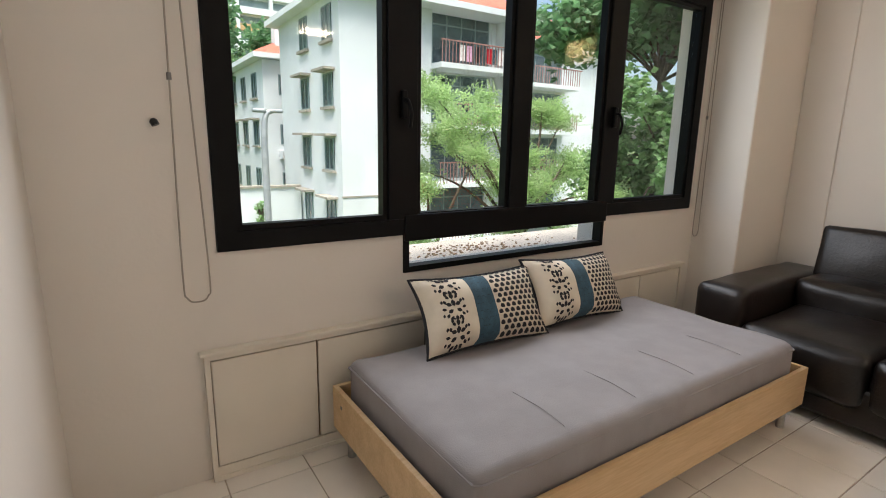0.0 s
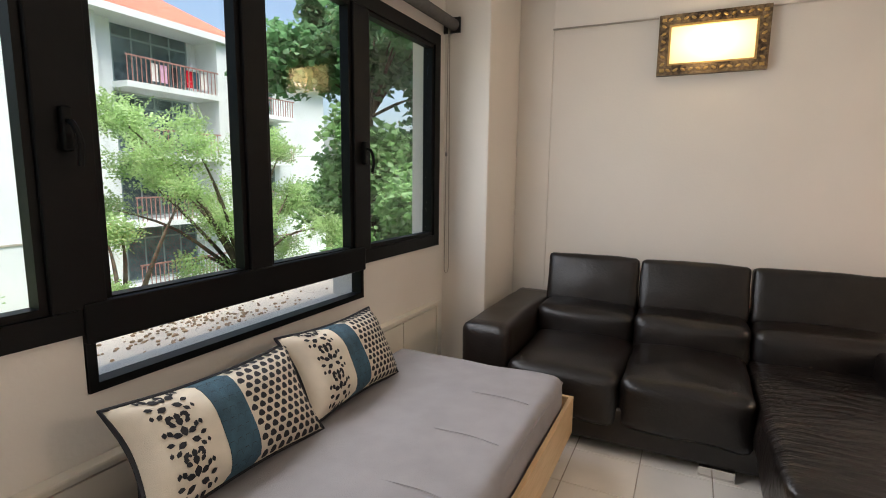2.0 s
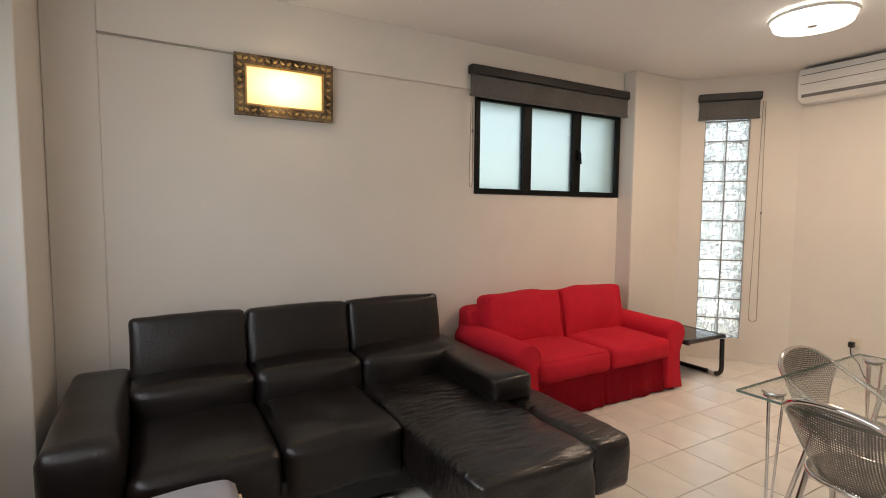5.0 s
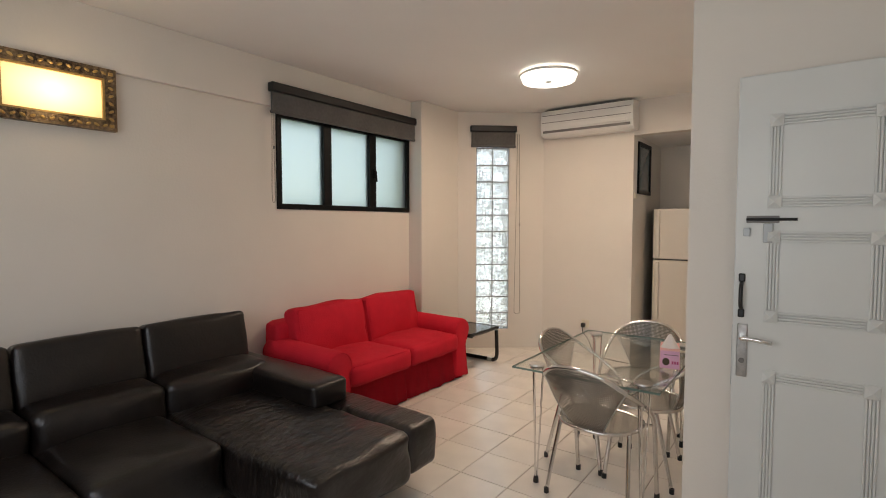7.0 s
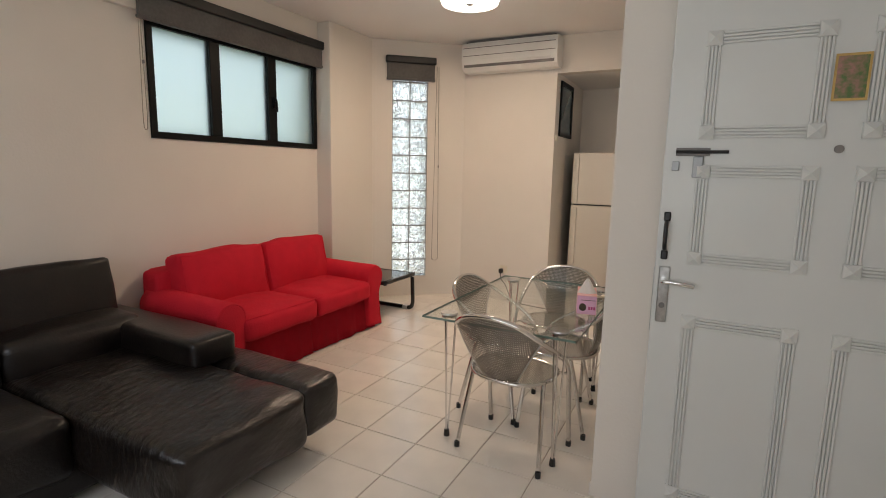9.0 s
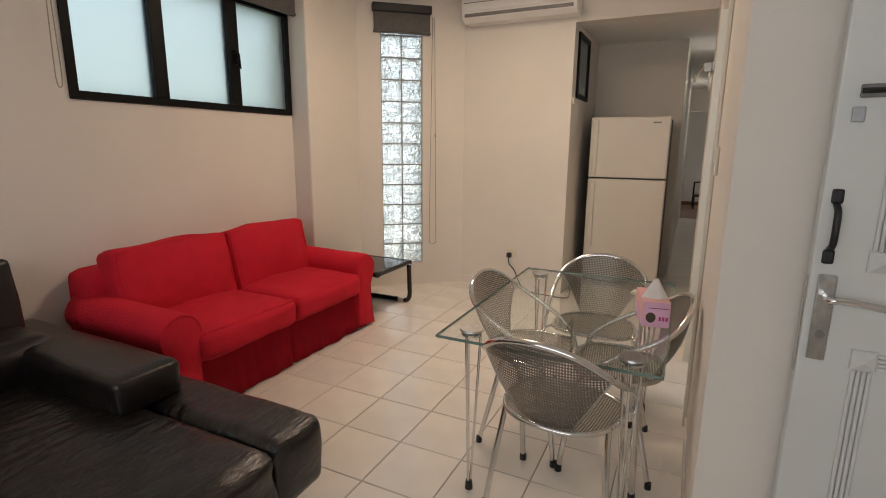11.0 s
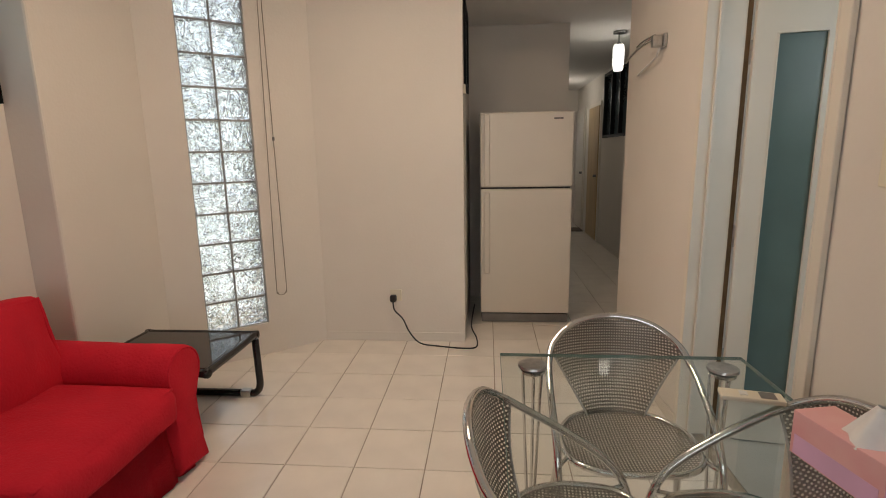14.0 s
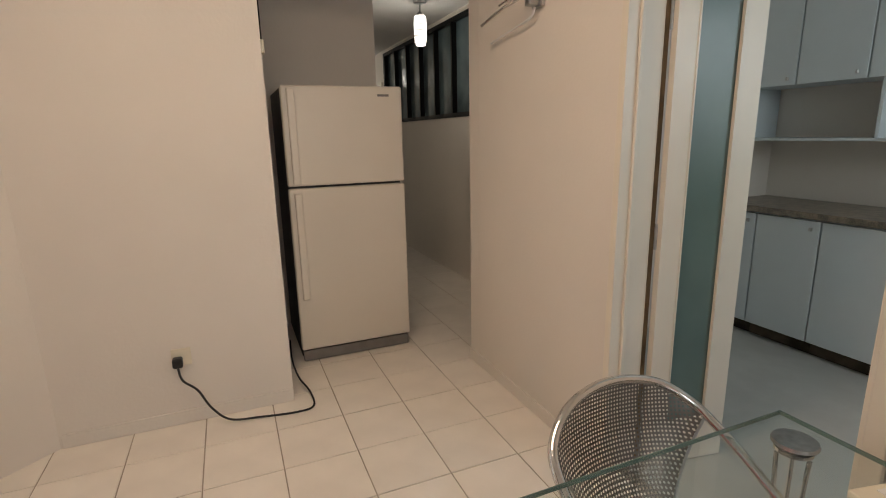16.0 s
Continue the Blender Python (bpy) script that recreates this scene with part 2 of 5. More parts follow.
BEIGEST = mat("weathered_sill", (0.42, 0.38, 0.32), 0.9, 0, 5, 0.15)
RUST = mat("red_brown_railing", (0.38, 0.20, 0.17), 0.6, 0, 8, 0.15)
GRASS = mat("grass", (0.09, 0.13, 0.03), 0.95, 0, 1.5, 0.25, 0.4, 20)
ROADM = mat("asphalt", (0.06, 0.06, 0.06), 0.9, 0, 4, 0.15, 0.2, 60)


def leaf(name, color):
    """A leaf that lets half of its light through."""
    m = mat(name, color, 0.5, 0, 1.2, 0.3)
    n, l = m.node_tree.nodes, m.node_tree.links
    tl, mx = n.new("ShaderNodeBsdfTranslucent"), n.new("ShaderNodeMixShader")
    tl.inputs[0].default_value = (*[min(1, c * 1.25) for c in color], 1)
    mx.inputs[0].default_value = 0.45
    l.new(n["Principled BSDF"].outputs[0], mx.inputs[1])
    l.new(tl.outputs[0], mx.inputs[2])
    l.new(mx.outputs[0], n["Material Output"].inputs[0])
    return m


LEAFD = leaf("dark_leaf", (0.13, 0.27, 0.12))
LEAFL = leaf("light_leaf", (0.33, 0.47, 0.19))
LEAFM = leaf("mid_leaf", (0.22, 0.38, 0.15))
BARK = mat("bark", (0.10, 0.075, 0.05), 0.95, 0, 8, 0.3, 0.4, 30)
POLE = mat("galvanised_pole", (0.42, 0.44, 0.45), 0.5, 0.3, 6, 0.1)
PICART = mat("printed_sticker", (0.10, 0.17, 0.05), 0.4, 0, 55, 0.4, color2=(0.48, 0.20, 0.20))
CORAL = mat("ochre_band", (0.72, 0.46, 0.22), 0.9, 0, 2, 0.1)


# ---------------- building helpers ----------------
ORIGIN = {}


def thing(name, loc=(0, 0, 0), label="", category="", group="", kind=""):
    ob = new(name)
    ob.location = loc
    ORIGIN[ob.name] = Vector(loc)
    return tagged(ob, label, category, group, kind)


def part(name, bm, material, parent=None, label="", smooth=False):
    """Links bm, given in world places, as one mesh under parent."""
    me = bpy.data.meshes.new(name)
    if smooth:
        for fc in bm.faces:
            fc.smooth = True
    o = ORIGIN.get(parent.name, Vector((0, 0, 0))) if parent else Vector((0, 0, 0))
    bm.transform(Matrix.Translation(-o))
    bm.to_mesh(me)
    bm.free()
    me.materials.append(material)
    ob = new(name, me)
    if parent:
        ob.parent = parent
    ORIGIN[ob.name] = o.copy()
    if label:
        ob["label"] = label
    return ob


def solo(name, bm, material, label, category, kind="", group="", smooth=False):
    return tagged(part(name, bm, material, None, "", smooth), label, category, group, kind)


def B():
    return bmesh.new()


def box(bm, x0, x1, y0, y1, z0, z1, bev=0.0, seg=2):
    m = Matrix.LocRotScale(((x0 + x1) / 2, (y0 + y1) / 2, (z0 + z1) / 2), None, (abs(x1 - x0), abs(y1 - y0), abs(z1 - z0)))
    vs = bmesh.ops.create_cube(bm, size=1, matrix=m)["verts"]
    if bev:
        es = list({e for v in vs for e in v.link_edges})
        bmesh.ops.bevel(bm, geom=es, offset=bev, segments=seg, affect="EDGES", profile=0.5)
    return bm


def bx(*a, **k):
    return box(B(), *a, **k)


def obox(bm, m, sx, sy, sz, bev=0.0):
    """A box of that size centred on the pose m."""
    t = bx(-sx / 2, sx / 2, -sy / 2, sy / 2, -sz / 2, sz / 2, bev)
    t.transform(m)
    me = bpy.data.meshes.new("tmp")
    t.to_mesh(me)
    t.free()
    bm.from_mesh(me)
    bpy.data.meshes.remove(me)
    return bm


def soft(lo, hi, r, n=10, puff=(0, 0, 0), wrinkle=0.0, wscale=6.0, seed=0.0, bm=None, wdir=None):
    """A cushion: a box with corners of radius r, faces bulged by puff and creased by wrinkle."""
    bm = bm or B()
    c = [(a + b) / 2 for a, b in zip(lo, hi)]
    h = [abs(b - a) / 2 for a, b in zip(lo, hi)]
    seen = {}

    def vert(u):
        key = tuple(round(k, 5) for k in u)
        if key not in seen:
            p = [u[i] * h[i] for i in range(3)]
            inner = [max(-h[i] + min(r, h[i]), min(h[i] - min(r, h[i]), p[i])) for i in range(3)]
            d = Vector([p[i] - inner[i] for i in range(3)])
            if d.length > 1e-9:
                d = d.normalized() * min(r, *h)
            q = [inner[i] + d[i] for i in range(3)]
            for i in range(3):
                j, k = (i + 1) % 3, (i + 2) % 3
                q[i] += puff[i] * u[i] * (1 - u[j] ** 2) * (1 - u[k] ** 2)
            v = Vector((c[0] + q[0], c[1] + q[1], c[2] + q[2]))
            if wrinkle:
                w = Vector((v.x * (wdir[0] if wdir else 1), v.y * (wdir[1] if wdir else 1), v.z)) * wscale + Vector((seed, seed, seed))
                a = noise.noise(w) * wrinkle
                v += Vector((a * (abs(u[0]) ** 4), a * (abs(u[1]) ** 4), a * (abs(u[2]) ** 4)))
            seen[key] = bm.verts.new(v)
        return seen[key]

    steps = []
    for i in range(n + 1):
        steps.append(math.sin((i / n - 0.5) * math.pi) * 0.55 + (2 * i / n - 1) * 0.45)
    for ax in range(3):
        for s in (-1, 1):
            for i in range(n):
                for j in range(n):
                    quad = []
                    for a, b in ((i, j), (i + 1, j), (i + 1, j + 1), (i, j + 1)):
                        u = [0, 0, 0]
                        u[ax], u[(ax + 1) % 3], u[(ax + 2) % 3] = s, steps[a], steps[b]
                        quad.append(vert(u))
                    if s < 0:
                        quad.reverse()
                    bm.faces.new(quad)
    return bm


def curve_pts(pts, sub=6, closed=False):
    """Catmull-Rom points through pts."""
    P = [Vector(p) for p in pts]
    out, n = [], len(P)
    for i in range(n if closed else n - 1):
        a, b, c, d = (P[(i - 1) % n], P[i], P[(i + 1) % n], P[(i + 2) % n]) if closed else (P[max(i - 1, 0)], P[i], P[i + 1], P[min(i + 2, n - 1)])
        for k in range(sub):
            t = k / sub
            out.append(0.5 * (2 * b + (c - a) * t + (2 * a - 5 * b + 4 * c - d) * t * t + (3 * b - a - 3 * c + d) * t ** 3))
    if not closed:
        out.append(P[-1])
    return out


def tube(pts, r, seg=8, sub=6, closed=False, bm=None):
    bm = bm or B()
    C = curve_pts(pts, sub, closed) if sub else [Vector(p) for p in pts]
    rings, up = [], None
    for i, p in enumerate(C):
        nx = C[(i + 1) % len(C)] if closed or i + 1 < len(C) else p
        pv = C[i - 1] if closed or i else p
        d = (nx - pv).normalized()
        if up is None:
            up = d.orthogonal().normalized()
        up = (up - d * up.dot(d)).normalized()
        s = d.cross(up)
        rr = r(i / max(1, len(C) - 1)) if callable(r) else r
        rings.append([bm.verts.new(p + (up * math.cos(a) + s * math.sin(a)) * rr) for a in [2 * math.pi * k / seg for k in range(seg)]])
    pairs = list(zip(rings, rings[1:])) + ([(rings[-1], rings[0])] if closed else [])
    for a, b in pairs:
        for k in range(seg):
            bm.faces.new((a[k], a[(k + 1) % seg], b[(k + 1) % seg], b[k]))
    if not closed:
        bm.faces.new(rings[0][::-1])
        bm.faces.new(rings[-1])
    return bm


def cyl(x, y, z0, z1, r, r2=None, seg=24, bm=None):
    bm = bm or B()
    m = Matrix.Translation((x, y, (z0 + z1) / 2))
    bmesh.ops.create_cone(bm, cap_ends=True, segments=seg, radius1=r, radius2=r if r2 is None else r2, depth=z1 - z0, matrix=m)
    return bm


def wall(name, axis, face, thick, a0, a1, z0, z1, holes=(), material=None, label="cream-white painted plaster wall"):
    """A wall along x or y whose inner face lies at face and whose body goes thick beyond it; holes are (a0, a1, z0, z1)."""
    bm = B()
    cuts_a = sorted({a0, a1, *[h[0] for h in holes], *[h[1] for h in holes]})
    cuts_z = sorted({z0, z1, *[h[2] for h in holes], *[h[3] for h in holes]})
    lo, hi = sorted((face, face + thick))
    for p, q in zip(cuts_a, cuts_a[1:]):
        for r, s in zip(cuts_z, cuts_z[1:]):
            if any(h[0] <= p and q <= h[1] and h[2] <= r and s <= h[3] for h in holes):
                continue
            if axis == "x":
                box(bm, p, q, lo, hi, r, s)
            else:
                box(bm, lo, hi, p, q, r, s)
    bmesh.ops.remove_doubles(bm, verts=bm.verts, dist=1e-5)
    seen = {}
    for fc in list(bm.faces):
        key = tuple(round(c, 4) for c in fc.calc_center_median())
        seen.setdefault(key, []).append(fc)
    bmesh.ops.delete(bm, geom=[fc for fs in seen.values() if len(fs) > 1 for fc in fs], context="FACES_ONLY")
    return solo(name, bm, material or WALL, label, "wall", "structure")


def frame_bm(axis, at, depth, a0, a1, z0, z1, w, bm=None):
    """A rectangular frame of bar width w, set in a wall along axis."""
    bm = bm or B()
    for p, q, r, s in ((a0, a1, z0, z0 + w), (a0, a1, z1 - w, z1), (a0, a0 + w, z0 + w, z1 - w), (a1 - w, a1, z0 + w, z1 - w)):
        if axis == "x":
            box(bm, p, q, at, at + depth, r, s)
        else:
            box(bm, at, at + depth, p, q, r, s)
    return bm


# ---------------- structure ----------------
CEILZ = 2.86
solo("floor", bx(-1.6, 4.4, -13.6, 2.3, -0.15, -0.004), GROUT, "grouted screed under cream ceramic floor tiles", "floor", "structure")
bm = B()
box(bm, -0.35, 4.5, -4.18, 2.3, CEILZ, CEILZ + 0.15)
box(bm, -1.6, 2.3, -13.6, -4.181, 2.5, 2.65)
box(bm, -1.6, 0.86, -4.18, -1.12, 2.6, 2.75)
solo("ceiling", bm, CEIL, "plain white painted plaster ceiling", "ceiling", "structure")

wall("wall_north", "x", 2.08, 0.2, -0.35, 3.53, 0, CEILZ, [(0.32, 3.44, 0.95, 2.35), (1.13, 2.54, 0.765, 0.95)])
solo("wall_column", bx(3.53, 4.4, 1.75, 2.3, 0, CEILZ, 0.012), WALL, "square cream-white plaster column beside the window", "column", "structure")
wall("wall_east", "y", 4.15, 0.2, -2.79, 1.745, 0, CEILZ, [(-2.78, -1.07, 1.65, 2.46)])
bm = B()
box(bm, 4.136, 4.149, 1.49, 1.749, 0, CEILZ, 0.006)
box(bm, 4.112, 4.149, -2.785, 1.489, 2.485, CEILZ, 0.006)
solo("trim_upper_band", bm, WALL, "shallow raised plaster band above the wall recess", "trim", "structure")
solo("wall_bay_pier", bx(3.97, 4.35, -3.5, -2.791, 0, CEILZ, 0.012), WALL, "cream-white plaster pier beside the bay", "wall", "structure")

# slanted bay wall with the slot of glass blocks
BAYM = pose(3.97, -3.5, 0, 0, 0, math.degrees(math.atan2(-0.68, -0.79)))
BAYL = math.hypot(0.79, 0.68)
GB0, GB1, GBZ = 0.215, 0.62, 0.228
bm = B()
for a, b, r, s in ((-0.1, GB0, 0, CEILZ), (GB1, BAYL + 0.1, 0, CEILZ), (GB0, GB1, 0, GBZ), (GB0, GB1, GBZ + 2.41, CEILZ)):
    box(bm, a, b, 0, 0.16, r, s)
bm.transform(BAYM)
solo("wall_bay", bm, WALL, "slanted cream-white plaster bay wall", "wall", "structure")

wall("wall_south", "x", -4.18, -0.12, 2.117, 3.3, 0, CEILZ)
wall("wall_niche_lintel", "x", -4.18, -0.12, 0.9, 2.117, 2.49, CEILZ)
solo("wall_niche_side", bx(2.117, 2.25, -5.5, -4.301, 0, 2.5), WALL, "cream-white plaster side wall of the refrigerator niche", "wall", "structure")
solo("wall_niche_back", bx(1.22, 2.25, -5.55, -5.4, 0, 2.5), WALL, "cream-white plaster wall behind the refrigerator", "wall", "structure")
solo("wall_corridor_west", bx(1.22, 1.36, -10.6, -5.551, 0, 2.5), WALL, "cream-white plaster corridor wall", "wall", "structure")
wall("wall_corridor_east", "y", 0.25, -0.12, -10.6, -4.19, 0, 2.5, [(-8.4, -5.3, 1.56, 2.46)])
solo("wall_kitchen_end", bx(-1.6, 1.0, -4.25, -4.131, 0, 2.5), WALL, "cream-white plaster cross wall", "wall", "structure")
wall("wall_kitchen", "y", 1.0, -0.12, -4.13, -2.131, 0, CEILZ, [(-3.0, -2.1315, 0, 2.25)])
wall("wall_kitchen_near", "y", 0.98, -0.12, -2.13, -1.121, 0, CEILZ)
wall("wall_entry_return", "x", -1.0, -0.12, -0.35, 0.98, 0, CEILZ)
wall("wall_west", "y", -0.22, -0.12, -0.999, 2.079, 0, CEILZ)
solo("wall_kitchen_far", bx(-1.6, -1.46, -4.19, -1.0, 0, 2.6), WALL, "pale painted kitchen wall", "wall", "structure")
wall("wall_corridor_far", "x", -10.6, -0.12, -1.6, 2.3, 0, 2.5, [(0.29, 1.2, 0, 2.1)])
wall("wall_far_room", "x", -13.4, -0.12, -1.6, 2.3, 0, 2.5, [(-0.62, 0.19, 1.12, 2.28)])
bm = B()
box(bm, -1.6, -1.5, -13.4, -10.72, 0, 2.5)
box(bm, 2.2, 2.3, -13.4, -10.72, 0, 2.5)
solo("wall_far_room_sides", bm, WALL, "cream-white plaster walls of the far room", "wall", "structure")
solo("floor_far_room", bx(-1.5, 2.2, -13.4, -10.7, -0.003, 0.004), PARQUET, "dark brown parquet floor", "floor", "structure")
solo("floor_kitchen", bx(-1.46, 0.88, -4.19, -1.12, -0.003, 0.003), KFLOOR, "grey-green kitchen floor", "floor", "structure")
bm = B()
box(bm, 2.117, 3.17, -4.18, -4.17, 0, 0.07, 0.003)
box(bm, 1.0, 1.01, -4.25, -3.02, 0, 0.07, 0.003)
box(bm, 0.98, 0.99, -2.06, -1.0, 0, 0.07, 0.003)
solo("baseboard", bm, WALL, "low cream-white painted skirting", "baseboard", "structure")


# ---------------- main window ----------------
def main_window():
    w = thing("window_1", (1.88, 2.1, 0.95), "wide black aluminium window of four panes", "window", kind="structure")
    part("window_frame", frame_bm("x", 2.066, 0.09, 0.322, 3.438, 0.952, 2.348, 0.075), BLACKAL, w)
    bm = frame_bm("x", 2.070, 0.06, 1.132, 2.538, 0.767, 0.951, 0.028)
    part("lower_frame", bm, BLACKAL, w)
    for a, b in ((1.05, 1.20), (1.76, 1.875), (2.46, 2.60)):
        part("mullion", bx(a, b, 2.062, 2.15, 1.027, 2.272, 0.006), BLACKAL, w)
    part("transom", bx(1.13, 2.54, 2.055, 2.15, 0.921, 1.045, 0.006), BLACKAL, w)
    for a, b in ((0.397, 1.05), (1.20, 1.76), (1.875, 2.46), (2.60, 3.363)):
        sash = part("sash", frame_bm("x", 2.078, 0.05, a, b, 1.028, 2.272, 0.022), BLACKAL, w)
        p = part("pane", bx(a + 0.022, b - 0.022, 2.112, 2.116, 1.05, 2.25), PANE, sash, "clear window glass")
        p.visible_shadow = False
    p = part("pane", bx(1.16, 2.51, 2.112, 2.116, 0.795, 0.921), PANE, w, "clear window glass")
    p.visible_shadow = False
    for x in (1.12, 2.53):
        h = part("handle", bx(x - 0.014, x + 0.014, 2.035, 2.062, 1.48, 1.60, 0.006), BLACKAL, w, "black window handle")
        part("lever", tube([(x, 2.035, 1.56), (x, 2.01, 1.55), (x + 0.01, 2.0, 1.50), (x + 0.01, 2.01, 1.44)], 0.008), BLACKAL, h)


def chain_loop(name, x, y, z0, z1, along, gap=0.05, label="thin beaded blind chain hanging in a loop"):
    d = Vector((along[0], along[1], 0)) * gap / 2
    c = Vector((x, y, 0))
    pts = [c - d * 0.4 + Vector((0, 0, z1)), c - d * 0.7 + Vector((0, 0, (z0 + z1) / 2)), c - d + Vector((0, 0, z0 + 0.12)), c - d * 0.8 + Vector((0, 0, z0 + 0.02)),
           c + Vector((0, 0, z0)), c + d * 0.8 + Vector((0, 0, z0 + 0.02)), c + d + Vector((0, 0, z0 + 0.12)), c + d * 0.6 + Vector((0, 0, (z0 + z1) / 2)), c + d * 0.2 + Vector((0, 0, z1))]
    ch = thing(name, (x, y, z0), label, "blind chain")
    part("cord", tube(pts, 0.0032, 6, 5), BEIGEST, ch, smooth=True)
    part("bead", tube([pts[1] - Vector((0, 0, 0.012)), pts[1] + Vector((0, 0, 0.012))], 0.008, 8, 2), GREY, ch)


main_window()
chain_loop("blind_chain", 0.24, 2.06, 0.77, 2.4, (1, 0), 0.09)
chain_loop("blind_chain", 3.49, 2.03, 0.75, 2.4, (1, 0), 0.07)
bl = thing("roller_blind", (1.9, 2.0, 2.4), "rolled-up charcoal roller blind over the wide window", "roller blind")
part("roll", tube([(0.2, 2.0, 2.42), (3.50, 2.0, 2.42)], 0.038, 16, 1), BLIND, bl, smooth=True)
for x in (0.19, 3.505):
    part("bracket", bx(x - 0.008, x + 0.008, 1.955, 2.078, 2.37, 2.47, 0.004), BLACK, bl)
solo("wall_plug_stub", tube([(0.15, 2.08, 1.43), (0.15, 2.065, 1.432), (0.155, 2.06, 1.42)], 0.013, 8, 2), BLACK, "dark stub of a wall plug", "wall plug")

# outside ledge and fins of this flat
solo("window_ledge", bx(-1.0, 4.2, 2.281, 2.95, 0.55, 0.70, 0.01), CONC, "cream concrete ledge outside the window", "ledge", "structure")
solo("window_canopy", bx(-1.0, 4.2, 2.281, 2.5, 2.5, 2.62), RENDERW, "white concrete canopy above the window", "canopy", "structure")
bm = B()
rnd = random.Random(4)
for i in range(280):
    x, y, s = rnd.gauss(1.95, 0.3), rnd.gauss(2.62, 0.12), rnd.uniform(0.004, 0.011)
    if 2.3 < y < 2.93:
        bmesh.ops.create_icosphere(bm, subdivisions=1, radius=s, matrix=pose(x, y, 0.70 + s * 0.4, 0, 0, rnd.uniform(0, 90)) @ Matrix.Diagonal((1.3, 0.9, 0.6, 1)))
solo("ledge_pebbles", bm, PEBBLE, "scattered tan pebbles and litter on the ledge", "pebbles", "stuff")

# low cabinet doors under the window
cb = thing("wall_cabinet", (1.8, 2.05, 0), "long cream cabinet with panel doors built in below the window", "cabinet")
part("surround", frame_bm("x", 2.045, 0.034, 0.24, 3.40, 0.0, 0.55, 0.02), CREAMPANEL, cb)
part("backing", bx(0.26, 3.38, 2.066, 2.079, 0.06, 0.53), DARKGAP, cb)
part("plinth", bx(0.26, 3.38, 2.05, 2.066, 0.02, 0.06), CREAMPANEL, cb)
part("top_lip", bx(0.225, 3.415, 2.03, 2.0785, 0.551, 0.566, 0.004), CREAMPANEL, cb)
xs = [0.26, 0.69, 1.25, 1.81, 2.37, 2.93, 3.38]
for a, b in zip(xs, xs[1:]):
    part("door_panel", bx(a + 0.004, b - 0.004, 2.05, 2.066, 0.064, 0.522, 0.003), CREAMPANEL, cb)


# ---------------- high frosted window and its blind ----------------
hw = thing("window_2", (4.15, -1.93, 1.65), "high black-framed window of three frosted panes", "window", kind="structure")
part("window_frame", frame_bm("y", 4.135, 0.07, -2.779, -1.071, 1.652, 2.459, 0.045), BLACKAL, hw)
for a, b in ((-1.66, -1.57), (-2.25, -2.16)):
    part("mullion", bx(4.130, 4.20, a, b, 1.697, 2.414, 0.004), BLACKAL, hw)
for a, b in ((-1.57, -1.116), (-2.16, -1.66), (-2.734, -2.25)):
    p = part("pane", bx(4.165, 4.171, a, b, 1.697, 2.414), FROST, hw, "frosted white glass")
    p.visible_shadow = False
h = part("handle", bx(4.11, 4.13, -2.215, -2.195, 1.98, 2.08, 0.005), BLACKAL, hw)
part("lever", tube([(4.11, -2.205, 2.05), (4.09, -2.205, 2.05), (4.085, -2.205, 2.0), (4.09, -2.215, 1.95)], 0.008), BLACKAL, h)


def cassette_blind(name, m, width, drop, label):
    b = thing(name, m.translation, label, "roller blind")
    g = bx(-width / 2, width / 2, -0.07, 0.0, -0.045, 0.03, 0.012)
    g.transform(m)
    part("cassette", g, BLACK, b, "black cassette")
    g = bx(-width / 2 + 0.015, width / 2 - 0.015, -0.045, -0.02, -drop, -0.045, 0.004)
    g.transform(m)
    part("cloth", g, BLIND, b, "charcoal cloth")
    g = bx(-width / 2 + 0.01, width / 2 - 0.01, -0.052, -0.013, -drop - 0.025, -drop, 0.006)
    g.transform(m)
    part("bottom_bar", g, BLIND, b)


cassette_blind("roller_blind", pose(4.11, -1.905, 2.64, 0, 0, -90), 1.87, 0.19, "half-raised charcoal roller blind above the frosted window")
chain_loop("blind_chain", 4.09, -1.0, 1.7, 2.6, (0, 1), 0.03)

# ---------------- glass block slot ----------------
gb = thing("window_3", (3.65, -3.78, 0.228), "tall slot window of wavy clear glass blocks", "window", kind="structure")
bm = B()
for r in range(13):
    box(bm, GB0, GB1, 0.02, 0.10, GBZ + r * 0.2 - 0.006, GBZ + r * 0.2 + 0.006)
gm = (GB0 + GB1) / 2
for a in (GB0 + 0.003, gm, GB1 - 0.003):
    box(bm, a - 0.005, a + 0.005, 0.021, 0.099, GBZ, GBZ + 2.4)
bm.transform(BAYM)
part("mortar_grid", bm, MORTAR, gb)
blk = bx(-0.095, 0.095, -0.04, 0.04, -0.094, 0.094, 0.008, 2)
blk.verts.ensure_lookup_table()
bme = bpy.data.meshes.new("glass_block")
blk.to_mesh(bme)
blk.free()
bme.materials.append(BLOCKGL)
for r in range(12):
    for a in ((GB0 + gm) / 2 + 0.001, (GB1 + gm) / 2 - 0.001):
        o = new("glass_block", bme)
        o.parent = gb
        o.matrix_local = Matrix.Translation(-gb.location) @ BAYM @ pose(a, 0.06, GBZ + 0.1 + r * 0.2)
        o.visible_shadow = False
cassette_blind("roller_blind", BAYM @ pose(gm, -0.002, 2.66, 0, 0, 0), 0.56, 0.2, "raised charcoal roller blind above the glass blocks")
cp = BAYM @ Vector((GB1 + 0.10, -0.02, 0))
chain_loop("blind_chain", cp.x, cp.y, 0.42, 2.6, (0.757, 0.653), 0.07)


